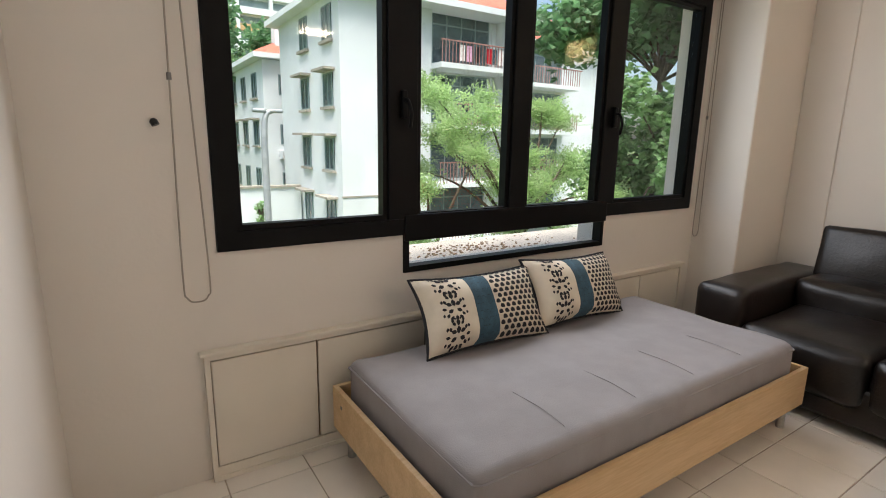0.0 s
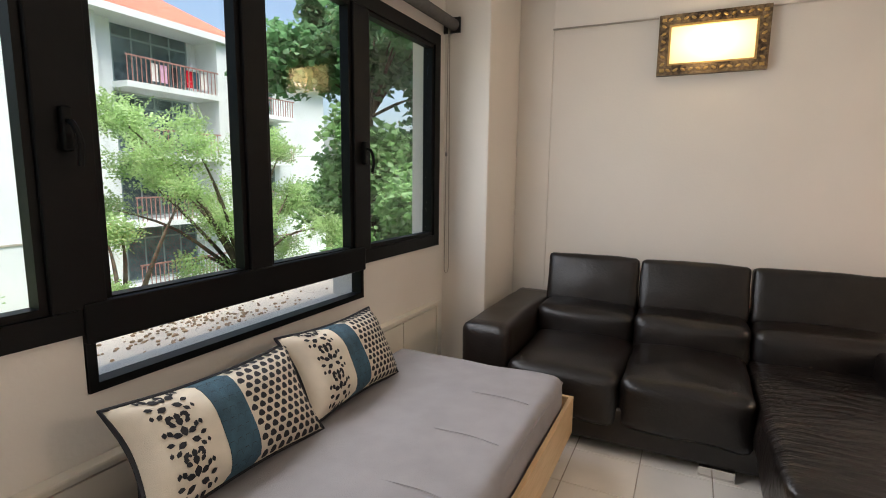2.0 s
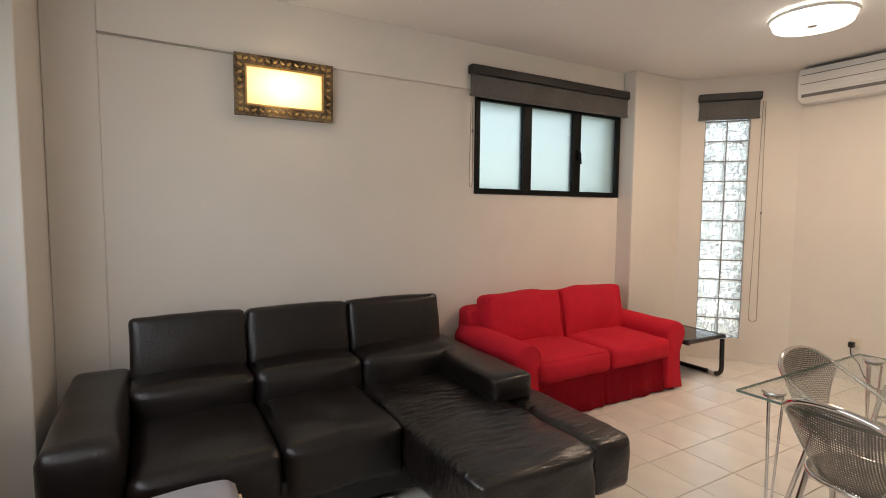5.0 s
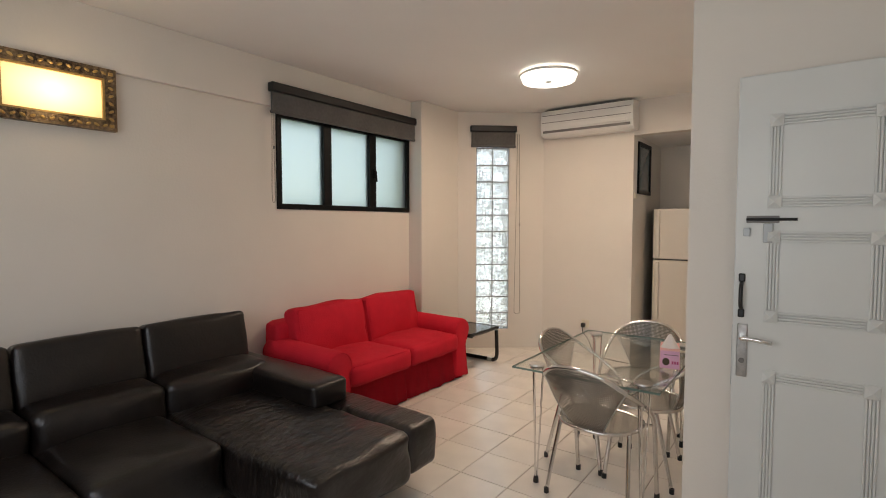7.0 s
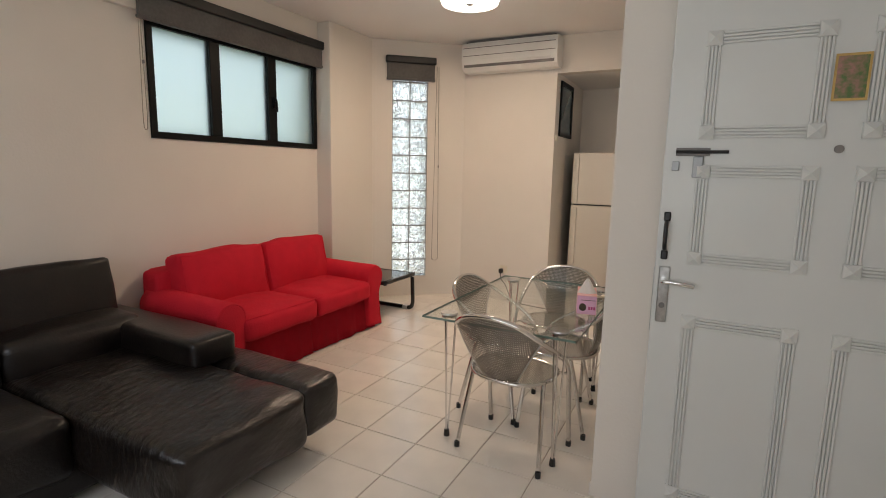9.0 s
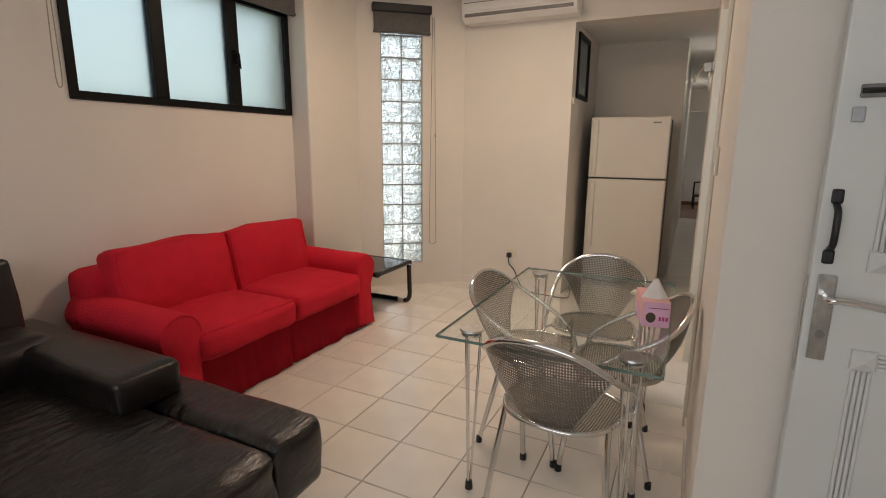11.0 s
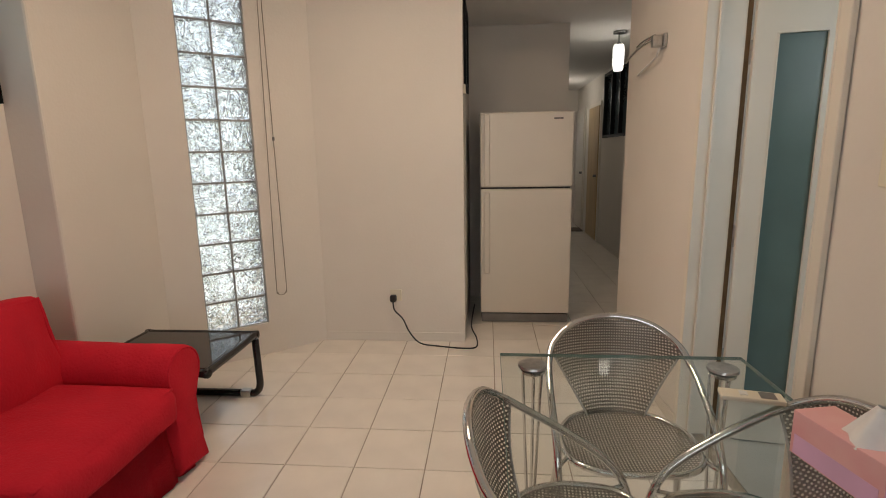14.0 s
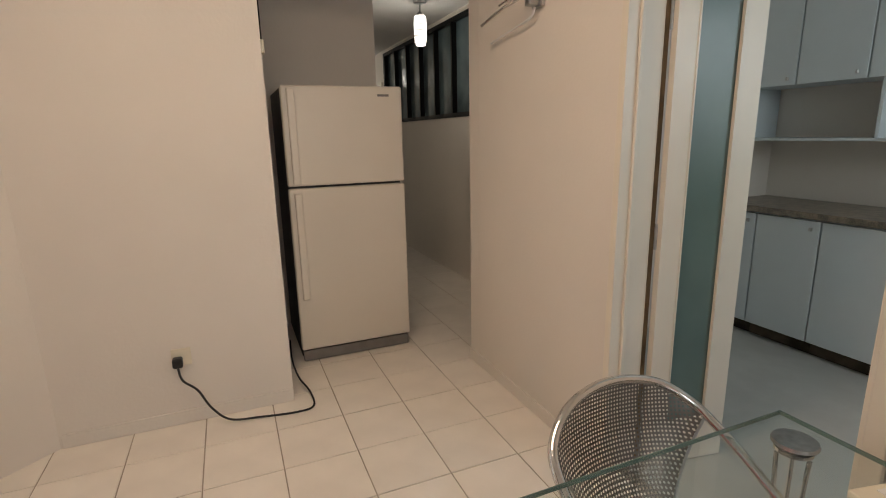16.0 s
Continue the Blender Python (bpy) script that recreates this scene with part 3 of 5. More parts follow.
# ---------------- outdoors ----------------
GZ = -4.4
solo("ground", bx(-800, 800, -800, 800, GZ - 0.3, GZ), GRASS, "rough grass ground reaching the distance", "ground", "structure")
solo("road", bx(-60, 60, 9.5, 14.5, GZ + 0.004, GZ + 0.02), ROADM, "grey asphalt estate road", "road", "structure")


def win_west(parent, x, y0, y1, z0, z1, hood=True):
    """A window in a wall whose face looks towards -x."""
    w = part("window", bx(x - 0.03, x + 0.02, y0, y1, z0, z1), DKGLASS, parent)
    part("window_frame", frame_bm("y", x - 0.06, 0.05, y0, y1, z0, z1, 0.06), GREENFR, w)
    part("mullion", bx(x - 0.055, x - 0.02, (y0 + y1) / 2 - 0.03, (y0 + y1) / 2 + 0.03, z0 + 0.06, z1 - 0.06), GREENFR, w)
    part("sill", bx(x - 0.18, x - 0.0, y0 - 0.12, y1 + 0.12, z0 - 0.12, z0 - 0.005), BEIGEST, w)
    if hood:
        part("hood", bx(x - 0.5, x - 0.0, y0 - 0.25, y1 + 0.25, z1 + 0.08, z1 + 0.18), BEIGEST, w)


def win_south(parent, y, x0, x1, z0, z1, hood=True, cols=1):
    w = part("window", bx(x0, x1, y - 0.03, y + 0.02, z0, z1), DKGLASS, parent)
    part("window_frame", frame_bm("x", y - 0.06, 0.05, x0, x1, z0, z1, 0.06), GREENFR, w)
    for k in range(cols):
        xm = x0 + (x1 - x0) * (k + 1) / (cols + 1)
        part("mullion", bx(xm - 0.03, xm + 0.03, y - 0.055, y - 0.02, z0 + 0.06, z1 - 0.06), GREENFR, w)
    if cols > 1:
        part("transom", bx(x0 + 0.06, x1 - 0.06, y - 0.058, y - 0.018, z1 - 0.55, z1 - 0.48), GREENFR, w)
    if hood:
        part("sill", bx(x0 - 0.12, x1 + 0.12, y - 0.18, y, z0 - 0.12, z0 - 0.005), BEIGEST, w)
        part("hood", bx(x0 - 0.25, x1 + 0.25, y - 0.5, y, z1 + 0.08, z1 + 0.18), BEIGEST, w)


def hip_roof(parent, x0, x1, y0, y1, z, rise, over=0.6):
    g = B()
    a = [g.verts.new(p) for p in ((x0 - over, y0 - over, z), (x1 + over, y0 - over, z), (x1 + over, y1 + over, z), (x0 - over, y1 + over, z))]
    d = min(x1 - x0, y1 - y0) / 2 + over
    if x1 - x0 > y1 - y0:
        r = [g.verts.new((x0 - over + d, (y0 + y1) / 2, z + rise)), g.verts.new((x1 + over - d, (y0 + y1) / 2, z + rise))]
        for f in ((a[0], a[1], r[1], r[0]), (a[2], a[3], r[0], r[1]), (a[1], a[2], r[1]), (a[3], a[0], r[0])):
            g.faces.new(f)
    else:
        r = [g.verts.new(((x0 + x1) / 2, y0 - over + d, z + rise)), g.verts.new(((x0 + x1) / 2, y1 + over - d, z + rise))]
        for f in ((a[1], a[2], r[1], r[0]), (a[3], a[0], r[0], r[1]), (a[0], a[1], r[0]), (a[2], a[3], r[1])):
            g.faces.new(f)
    g.faces.new(a[::-1])
    rf = part("roof", g, TERRA, parent, "weathered red tile roof")
    part("eaves", bx(x0 - over, x1 + over, y0 - over, y1 + over, z - 0.28, z - 0.004), RENDERW, rf)
    return rf


def flats():
    h = thing("apartment_block", (15, 25, GZ), "white four-storey apartment block with balconies and red tile roof", "building")
    X, Y, Z1 = 8.3, 20.7, 7.6
    part("wall", bx(X, 12.2, Y, 29.3, GZ, Z1 - 0.28), RENDERW, h)
    part("wall", bx(12.2, 13.0, Y + 0.45, 29.3, GZ, Z1 - 0.28), RENDERW, h)
    part("wall", bx(13.0, 17.2, Y + 1.0, 29.3, GZ, Z1 - 0.28), RENDERW, h)
    part("wall", bx(17.2, 18.4, Y - 0.4, 29.3, GZ, Z1 - 0.28), RENDERW, h)
    part("wall", bx(18.4, 30.0, Y + 4.0, 33.0, GZ, Z1 - 0.28), RENDERW, h)
    hip_roof(h, X, 18.4, Y, 29.3, Z1, 3.0)
    hip_roof(h, 18.4, 30.0, Y + 4.0, 33.0, Z1 - 0.02, 3.0)
    for k in range(4):
        z = -2.64 + 2.74 * k
        win_west(h, X, 21.5, 22.6, z, z + 1.4, k < 3)
        win_west(h, X, 24.6, 25.7, z, z + 1.45, k < 3)
        win_south(h, Y, 10.4, 11.3, z, z + 1.45)
        win_south(h, Y + 1.0, 13.3, 16.7, z - 0.5, z + 1.8, False, 3)
        b = part("balcony", bx(12.95, 17.19, Y - 0.5, Y + 0.99, z - 0.85, z - 0.62), RENDERW, h)
        part("top_rail", bx(12.97, 17.19, Y - 0.48, Y - 0.43, z + 0.32, z + 0.38), RUST, b)
        for i in range(22):
            x = 13.0 + i * 0.19
            part("baluster", bx(x, x + 0.03, Y - 0.47, Y - 0.44, z - 0.62, z + 0.32), RUST, b)
        win_south(h, Y + 4.0, 19.6, 21.4, z, z + 1.5, False, 2)
        b = part("balcony", bx(21.5, 25.5, Y + 2.6, Y + 3.99, z - 0.85, z - 0.62), RENDERW, h)
        part("top_rail", bx(21.5, 25.5, Y + 2.6, Y + 2.65, z + 0.30, z + 0.36), RUST, b)
        for i in range(20):
            x = 21.5 + i * 0.2
            part("baluster", bx(x, x + 0.04, Y + 2.61, Y + 2.64, z - 0.62, z + 0.30), RUST, b)
        win_south(h, Y + 4.0, 22.0, 25.0, z - 0.5, z + 1.7, False, 3)
    for i, (zc, xs_) in enumerate(((5.85, (14.0, 14.4, 14.9, 15.6, 15.9, 16.3)),)):
        for j, x in enumerate(xs_):
            cl_ = tagged(part("hung_laundry", bx(x, x + 0.3, Y - 0.40, Y - 0.385, zc - 0.75, zc - 0.05), (PAPER, LILAC, BLACKCLOTH, REDCLOTH, TEALCLOTH, PAPER)[j]), "washing hung along a balcony railing", "laundry", "balcony laundry")
    part("downpipe", tube([(16.9, Y + 0.94, GZ), (16.9, Y + 0.94, Z1 - 0.3)], 0.07, 8, 1), RENDERW, h)
    part("band", bx(X - 0.03, 12.23, Y - 0.03, Y - 0.002, -1.05, -0.98), BEIGEST, h)
    h2 = thing("apartment_block", (11, 38, GZ), "lower white apartment house with red roof and chimney", "building")
    part("wall", bx(8.0, 16, 32.0, 44, GZ, 6.0), RENDERW, h2)
    hip_roof(h2, 8.0, 16, 32.0, 44, 6.3, 2.4)
    part("chimney", bx(9.0, 9.9, 32.6, 33.4, 6.3, 8.4), RENDERW, h2)
    for k in range(3):
        z = -1.9 + 2.9 * k
        for y in (33.5, 36.5, 39.5):
            win_west(h2, 8.0, y, y + 1.2, z, z + 1.5, k == 1)
        win_south(h2, 32.0, 8.9, 9.5, z + 0.1, z + 1.3, False)
    ac = part("air_unit", bx(8.75, 9.7, 31.4, 31.99, 0.2, 0.75, 0.03), RENDERW, h2, "boxy window air unit")
    part("grille", bx(8.85, 9.6, 31.38, 31.399, 0.28, 0.68), GREY, ac)
    tw = thing("tower_block", (20, 120, GZ), "tall white slab block with storey bands", "building")
    part("wall", bx(-40, 45, 120, 134, GZ, 62), RENDERW, tw)
    for k in range(17):
        z = GZ + 6 + k * 3.4
        part("gallery_recess", bx(-39.6, 44.6, 119.9, 119.998, z, z + 1.6), GREENFR, tw)
        part("parapet", bx(-40, 45, 118.9, 119.89, z - 1.4, z - 0.05), CORAL if k in (7, 11) else RENDERW, tw)
    for i in range(12):
        part("pier", bx(-38 + i * 7.0, -37.3 + i * 7.0, 118.8, 119.89, GZ, 62), RENDERW, tw)


flats()
gw = thing("garden_wall", (7, 19.8, GZ), "white rendered retaining wall with a metal fence", "wall")
part("wall", bx(-6.0, 8.2, 26.2, 26.5, GZ, -1.0), RENDERW, gw)
part("coping", bx(-6.0, 8.2, 26.1, 26.6, -0.999, -0.9), BEIGEST, gw)
fe = thing("metal_fence", (6, 19, GZ), "thin grey metal fence along the garden", "fence")
for i in range(32):
    part("post", bx(2.2 + i * 0.2, 2.23 + i * 0.2, 19.0, 19.03, GZ, -2.9), POLE, fe)
for z in (-4.0, -2.95):
    part("rail", bx(2.2, 8.45, 18.995, 19.035, z, z + 0.05), POLE, fe)
sl = thing("street_lamp", (3.9, 16, GZ), "grey street lamp with a curved neck and twin heads", "street lamp")
part("pole", tube([(3.95, 16, GZ), (3.95, 16, 0.0), (3.97, 16, 1.6), (4.05, 16, 2.1), (4.25, 16, 2.22)], lambda t: 0.12 - 0.05 * t, 10, 6), POLE, sl, smooth=True)
for s in (-1, 1):
    part("lamp_head", soft((4.1 + s * 0.25 - 0.2, 15.9, 2.16), (4.1 + s * 0.25 + 0.2, 16.1, 2.28), 0.05, 5), POLE, sl, smooth=True)


def tree(name, x, y, base, trunk_h, clumps, leaf, count, size, label, seed, lean=(0, 0), fronds=False):
    """A tapered trunk with limbs out to clumps, given as (dx, dy, z, radius), each filled with many small leaves."""
    rnd = random.Random(seed)
    t = thing(name, (x, y, base), label, "tree")
    top = Vector((x + lean[0], y + lean[1], base + trunk_h))
    part("trunk", tube([(x, y, base - 0.1), (x + lean[0] * 0.3, y + lean[1] * 0.3, base + trunk_h * 0.5), top], lambda f: 0.16 * (1.25 - f * 0.8) * (trunk_h / 5) ** 0.5, 10, 5), BARK, t, smooth=True)
    for dx, dy, z, r in clumps:
        e = Vector((x + dx, y + dy, z))
        midp = top.lerp(e, 0.5) + Vector((rnd.uniform(-.2, .2), rnd.uniform(-.2, .2), 0.25))
        part("limb", tube([top - Vector((0, 0, 0.3)), midp, e], lambda f: 0.06 * (1.1 - f), 6, 4), BARK, t)
    verts, faces = [], []
    total = sum(c[3] ** 2 for c in clumps)
    for dx, dy, z, r in clumps:
        for i in range(int(count * r * r / total)):
            d = Vector((rnd.gauss(0, 1), rnd.gauss(0, 1), rnd.gauss(0, 1)))
            d = d.normalized() * (rnd.random() ** 0.45) * r * (0.75 + 0.5 * noise.noise(d * 1.7 + Vector((dx, dy, z))))
            if fronds:
                d.z *= 0.55
            c = Vector((x + dx, y + dy, z)) + d
            q = Euler((rnd.uniform(-0.9, 0.9), rnd.uniform(-0.9, 0.9), rnd.uniform(0, 6.28))).to_matrix()
            s = size * rnd.uniform(0.6, 1.3)
            leaves = [(0, 0)]
            if fronds:
                leaves = [(k * s * 0.42, sd * s * 0.36) for k in range(5) for sd in (-1, 1)]
            for ox, oy in leaves:
                k = len(verts)
                ll, ww = (s * 0.36, s * 0.15) if fronds else (s, s * 0.5)
                for px, py, pz in ((-ww, 0, 0), (0, -ll * 0.5, 0.0), (ww, 0, ww * 0.3), (0, ll * 0.5, -ww * 0.4)):
                    verts.append(c + q @ Vector((px + ox, py + oy, pz - abs(oy) * 0.25)))
                faces.append((k, k + 1, k + 2, k + 3))
    me = bpy.data.meshes.new("crown")
    me.from_pydata([v - Vector((x, y, base)) for v in verts], [], faces)
    me.materials.append(leaf)
    o = new("crown", me)
    o.parent = t
    o["kind"] = "stuff"


def spread(seed, n, rx, ry, z0, z1, r0, r1):
    rnd = random.Random(seed)
    return [(rnd.uniform(-rx, rx), rnd.uniform(-ry, ry), rnd.uniform(z0, z1), rnd.uniform(r0, r1)) for _ in range(n)]


tree("feathery_tree", 9.8, 11.0, GZ, 3.4, spread(1, 26, 3.0, 1.6, -2.2, 2.8, 0.6, 1.0), LEAFL, 3200, 0.20, "light green feathery-leaved tree in front of the flats", 1, fronds=True)
tree("feathery_tree", 6.0, 10.0, GZ, 3.0, spread(7, 7, 0.9, 0.9, -1.7, 1.6, 0.35, 0.6), LEAFL, 700, 0.18, "small light green feathery-leaved sapling", 2, fronds=True)
tree("broadleaf_tree", 17.6, 11.5, GZ, 5.0, spread(2, 26, 3.2, 2.6, -2.5, 4.0, 1.0, 1.6), LEAFM, 14000, 0.26, "dense mid-green broadleaf tree", 3)
tree("broadleaf_tree", 18.0, 12.5, GZ, 8.5, spread(3, 26, 3.2, 3.0, 4.2, 8.5, 1.1, 1.9), LEAFD, 15000, 0.34, "tall dark green broadleaf tree overhanging the flats", 4)
tree("broadleaf_tree", 21.0, 9.0, GZ, 6.0, spread(12, 24, 4.0, 3.5, -3.0, 7.5, 1.3, 2.2), LEAFM, 9000, 0.36, "dense green broadleaf tree beside the road", 14)
tree("broadleaf_tree", 2.4, 30.0, GZ, 4.5, spread(5, 16, 2.6, 2.5, -3.0, 2.0, 1.1, 1.8), LEAFM, 6000, 0.36, "mid-green broadleaf tree by the garden wall", 6)
tree("broadleaf_tree", 3.3, 16.5, GZ, 1.3, spread(6, 8, 0.9, 0.8, -3.6, -1.6, 0.5, 0.9), LEAFL, 2200, 0.2, "bushy light green shrub tree below the window", 8)
for k, (x, y, s) in enumerate(((6, 52, 1), (12, 58, 2), (0, 60, 3), (19, 64, 4), (27, 60, 5), (-8, 56, 9))):
    tree("hill_tree", x, y, GZ, 9.0, spread(20 + s, 18, 4.5, 3.5, 1.0, 12.0, 2.0, 3.4), LEAFD, 7000, 0.6, "tall dark green tree on the far slope", 30 + s)
for x, y, s in ((3.5, 44, 6), (7.5, 49, 7), (-2, 46, 8), (11, 50, 10)):
    tree("hill_tree", x, y, GZ, 6.0, spread(20 + s, 18, 4.0, 3.0, -1.5, 7.0, 1.8, 3.0), LEAFM if s % 2 else LEAFD, 7000, 0.5, "dense green tree behind the garden wall", 30 + s)
for k, (x, y, z) in enumerate(((6.0, 25.6, -2.2), (7.6, 19.4, -2.4), (9.3, 19.2, -2.2), (5.0, 18.2, -3.4), (7.0, 18.0, -3.5))):
    tree("shrub", x, y, GZ, z - GZ, [(0.1 * math.cos(i * 2.1), 0.1 * math.sin(i * 2.1), z - 0.7 + i * 0.22, 0.34) for i in range(6)], LEAFM, 220, 0.15, "thin young shrub in the garden bed", 50 + k)


# ---------------- day bed ----------------
def day_bed():
    bed = thing("day_bed", (1.77, 1.45, 0), "birch-veneer single day bed on steel legs", "bed")
    x0, x1, y0, y1 = 0.73, 2.78, 0.965, 1.985
    part("side_rail", bx(x0, x1, y0, y0 + 0.022, 0.135, 0.332, 0.003), BIRCH, bed)
    part("side_rail", bx(x0, x1, y1 - 0.022, y1, 0.135, 0.332, 0.003), BIRCH, bed)
    part("end_rail", bx(x0, x0 + 0.022, y0 + 0.022, y1 - 0.022, 0.135, 0.332, 0.003), BIRCH, bed)
    part("end_rail", bx(x1 - 0.022, x1, y0 + 0.022, y1 - 0.022, 0.135, 0.332, 0.003), BIRCH, bed)
    part("slat_base", bx(x0 + 0.022, x1 - 0.022, y0 + 0.022, y1 - 0.022, 0.19, 0.215), BIRCH, bed)
    for x in (x0 + 0.06, x1 - 0.06):
        for y in (y0 + 0.06, y1 - 0.06):
            part("leg", cyl(x, y, 0, 0.19, 0.019, seg=16), STEEL, bed, smooth=False)
    for x, y in ((x0 - 0.001, y0 + 0.1), (x0 - 0.001, y1 - 0.1)):
        part("bolt", bx(x - 0.002, x + 0.002, y - 0.008, y + 0.008, 0.262, 0.278, 0.002), GREY, bed)
    m = thing("mattress", (1.72, 1.45, 0.215), "grey cloth-covered foam mattress on the day bed", "mattress")
    g = soft((0.775, 1.0, 0.216), (2.70, 1.93, 0.465), 0.045, 26, (0, 0, 0.012), 0.008, 4, 3)
    part("cover", g, BEDCLOTH, m, smooth=True)
    rim = [(0.80, 1.004), (2.68, 1.004), (2.697, 1.02), (2.697, 1.91), (2.68, 1.926), (0.80, 1.926), (0.778, 1.91), (0.778, 1.02)]
    part("piping", tube([(x, y, 0.432) for x, y in rim], 0.0045, 6, 0, True), BEDCLOTH, m)
    for x in (1.18, 1.55, 1.92, 2.29):
        part("seam", tube([(x, 1.06, 0.472), (x + 0.01, 1.18, 0.476), (x, 1.32, 0.476)], 0.0018, 5, 4), BEDCLOTH, m)


def leaf_motif(g, cx, cz, s):
    """A flat damask plant: a stem with curled sprays, mirrored, each petal a leaf-shaped face."""
    petals = [(0, 0.05, 90, 0.5), (0, 0.55, 90, 0.45), (0, -0.55, 270, 0.4), (0, -0.9, 270, 0.25)]
    for sgn in (-1, 1):
        for x, z, a, l in ((0.12, 0.15, 20, 0.42), (0.12, -0.15, -25, 0.42), (0.5, 0.25, 70, 0.32), (0.55, -0.1, 15, 0.32), (0.45, -0.4, -50, 0.32), (0.2, 0.6, 45, 0.32),
                           (0.2, -0.6, -40, 0.35), (0.78, 0.3, 100, 0.28), (0.8, -0.35, -80, 0.25), (0.45, 0.8, 120, 0.25), (0.15, 0.95, 60, 0.2), (0.5, -0.85, 200, 0.25)):
            petals.append((sgn * x, z, a if sgn > 0 else 180 - a, l))
    for x, z, a, l in petals:
        c, d = math.cos(radians(a)), math.sin(radians(a))
        q = []
        for u, w in ((0, 0), (0.3, 0.27), (0.65, 0.32), (1, 0), (0.65, -0.32), (0.3, -0.27)):
            q.append(g.verts.new((cx + s * (x + l * (u * c - w * d)), 0, cz + s * (z + l * (u * d + w * c)))))
        g.faces.new(q)


def cushion(m, label):
    """A striped cushion 0.62 wide and 0.36 high, in its own plane x, z, with its face towards -y."""
    c = thing("cushion", m.translation, label, "cushion", "patterned cushions on the day bed")
    W, H, T = 0.335, 0.178, 0.10

    def face(x, z):
        u, w = abs(x) / W, abs(z) / H
        return -T * ((1 - u ** 3.2) ** 0.5 * (1 - w ** 3.2) ** 0.5) if u < 1 and w < 1 else 0.0

    def pinch(x, z):
        return x * (1 - 0.10 * (1 - (z / H) ** 2)), z * (1 - 0.12 * (1 - (x / W) ** 2))

    def patch(x0, x1, off, name, material, sign=1, nx=10, nz=16):
        g = B()
        grid = []
        for i in range(nx + 1):
            col = []
            for j in range(nz + 1):
                x, z = x0 + (x1 - x0) * i / nx, -H + 2 * H * j / nz
                px, pz = pinch(x, z)
                col.append(g.verts.new((px, sign * (face(x, z) + noise.noise(Vector((x * 9, z * 9, sign))) * 0.006 - off), pz)))
            grid.append(col)
        for i in range(nx):
            for j in range(nz):
                q = (grid[i][j], grid[i + 1][j], grid[i + 1][j + 1], grid[i][j + 1])
                g.faces.new(q if sign > 0 else q[::-1])
        g.transform(m)
        return part(name, g, material, c, smooth=True)

    patch(-W, W, 0.0, "back_cloth", BLACKCLOTH, -1, 24)
    band = patch(-W, -0.10, 0.001, "cream_band", CREAMCLOTH)
    teal = patch(-0.10, 0.015, 0.003, "teal_band", TEALCLOTH)
    dots = patch(0.015, W, 0.001, "scale_band", CREAMCLOTH)

    def lay(g, off):
        """Lays a flat print, drawn in x and z, on the bulging face."""
        for v in g.verts:
            x, z = max(-W * 0.985, min(W * 0.985, v.co.x)), max(-H * 0.985, min(H * 0.985, v.co.z))
            px, pz = pinch(x, z)
            v.co = Vector((px, face(x, z) + noise.noise(Vector((x * 9, z * 9, 1))) * 0.006 - off, pz))
        g.transform(m)
        return g

    g = B()
    for r in range(13):
        for k in range(10):
            x, z = 0.034 + k * 0.036 + (0.018 if r % 2 else 0), -H + 0.012 + r * 0.0275
            if x < W - 0.012:
                dome = [(math.cos(radians(a)) * 0.0135, math.sin(radians(a)) * 0.018) for a in range(0, 181, 30)] + [(-0.007, -0.005), (0.007, -0.005)]
                g.faces.new([g.verts.new((x + dx, 0, z + dz)) for dx, dz in dome])
    part("scale_print", lay(g, 0.003), BLACKCLOTH, dots, "rows of black scale marks")
    g = B()
    for r in range(10):
        for k in range(4):
            x, z = -0.088 + k * 0.03 + (0.015 if r % 2 else 0), -H + 0.02 + r * 0.037
            pts = [(x + 0.014 * math.cos(radians(a)), z + 0.019 * math.sin(radians(a))) for a in range(0, 360, 60)]
            for (ax, az), (bx_, bz) in list(zip(pts, pts[1:] + pts[:1]))[:3]:
                if max(ax, bx_) < 0.012:
                    g.faces.new([g.verts.new(q) for q in ((ax, 0, az - 0.0007), (bx_, 0, bz - 0.0007), (bx_, 0, bz + 0.0007), (ax, 0, az + 0.0007))])
    part("quilt_stitch", lay(g, 0.0045), BLACKCLOTH, teal)
    for z in (-0.115, 0.012, 0.135):
        g = B()
        leaf_motif(g, -0.212, z, 0.07)
        part("plant_motif", lay(g, 0.003), BLACKCLOTH, band, "black printed plant")
    ring = []
    for x, z in [(-W + 2 * W * k / 12, -H) for k in range(12)] + [(W, -H + 2 * H * k / 8) for k in range(8)] + [(W - 2 * W * k / 12, H) for k in range(12)] + [(-W, H - 2 * H * k / 8) for k in range(8)]:
        px, pz = pinch(x, z)
        ring.append(m @ Vector((px, 0, pz)))
    part("piping", tube(ring, 0.008, 6, 0, True), BLACKCLOTH, c)


day_bed()
cushion(pose(1.395, 1.80, 0.625, -32, 0, -3), "cushion with cream, teal and black-scaled bands, leaning at the wall")
cushion(pose(2.025, 1.815, 0.632, -30, 3, 3), "cushion with cream, teal and black-scaled bands, tucked behind another")
solo("black_board", bx(1.22, 1.50, 1.99, 2.03, 0.19, 0.545, 0.006), BLACK, "black board standing between bed and wall", "board")


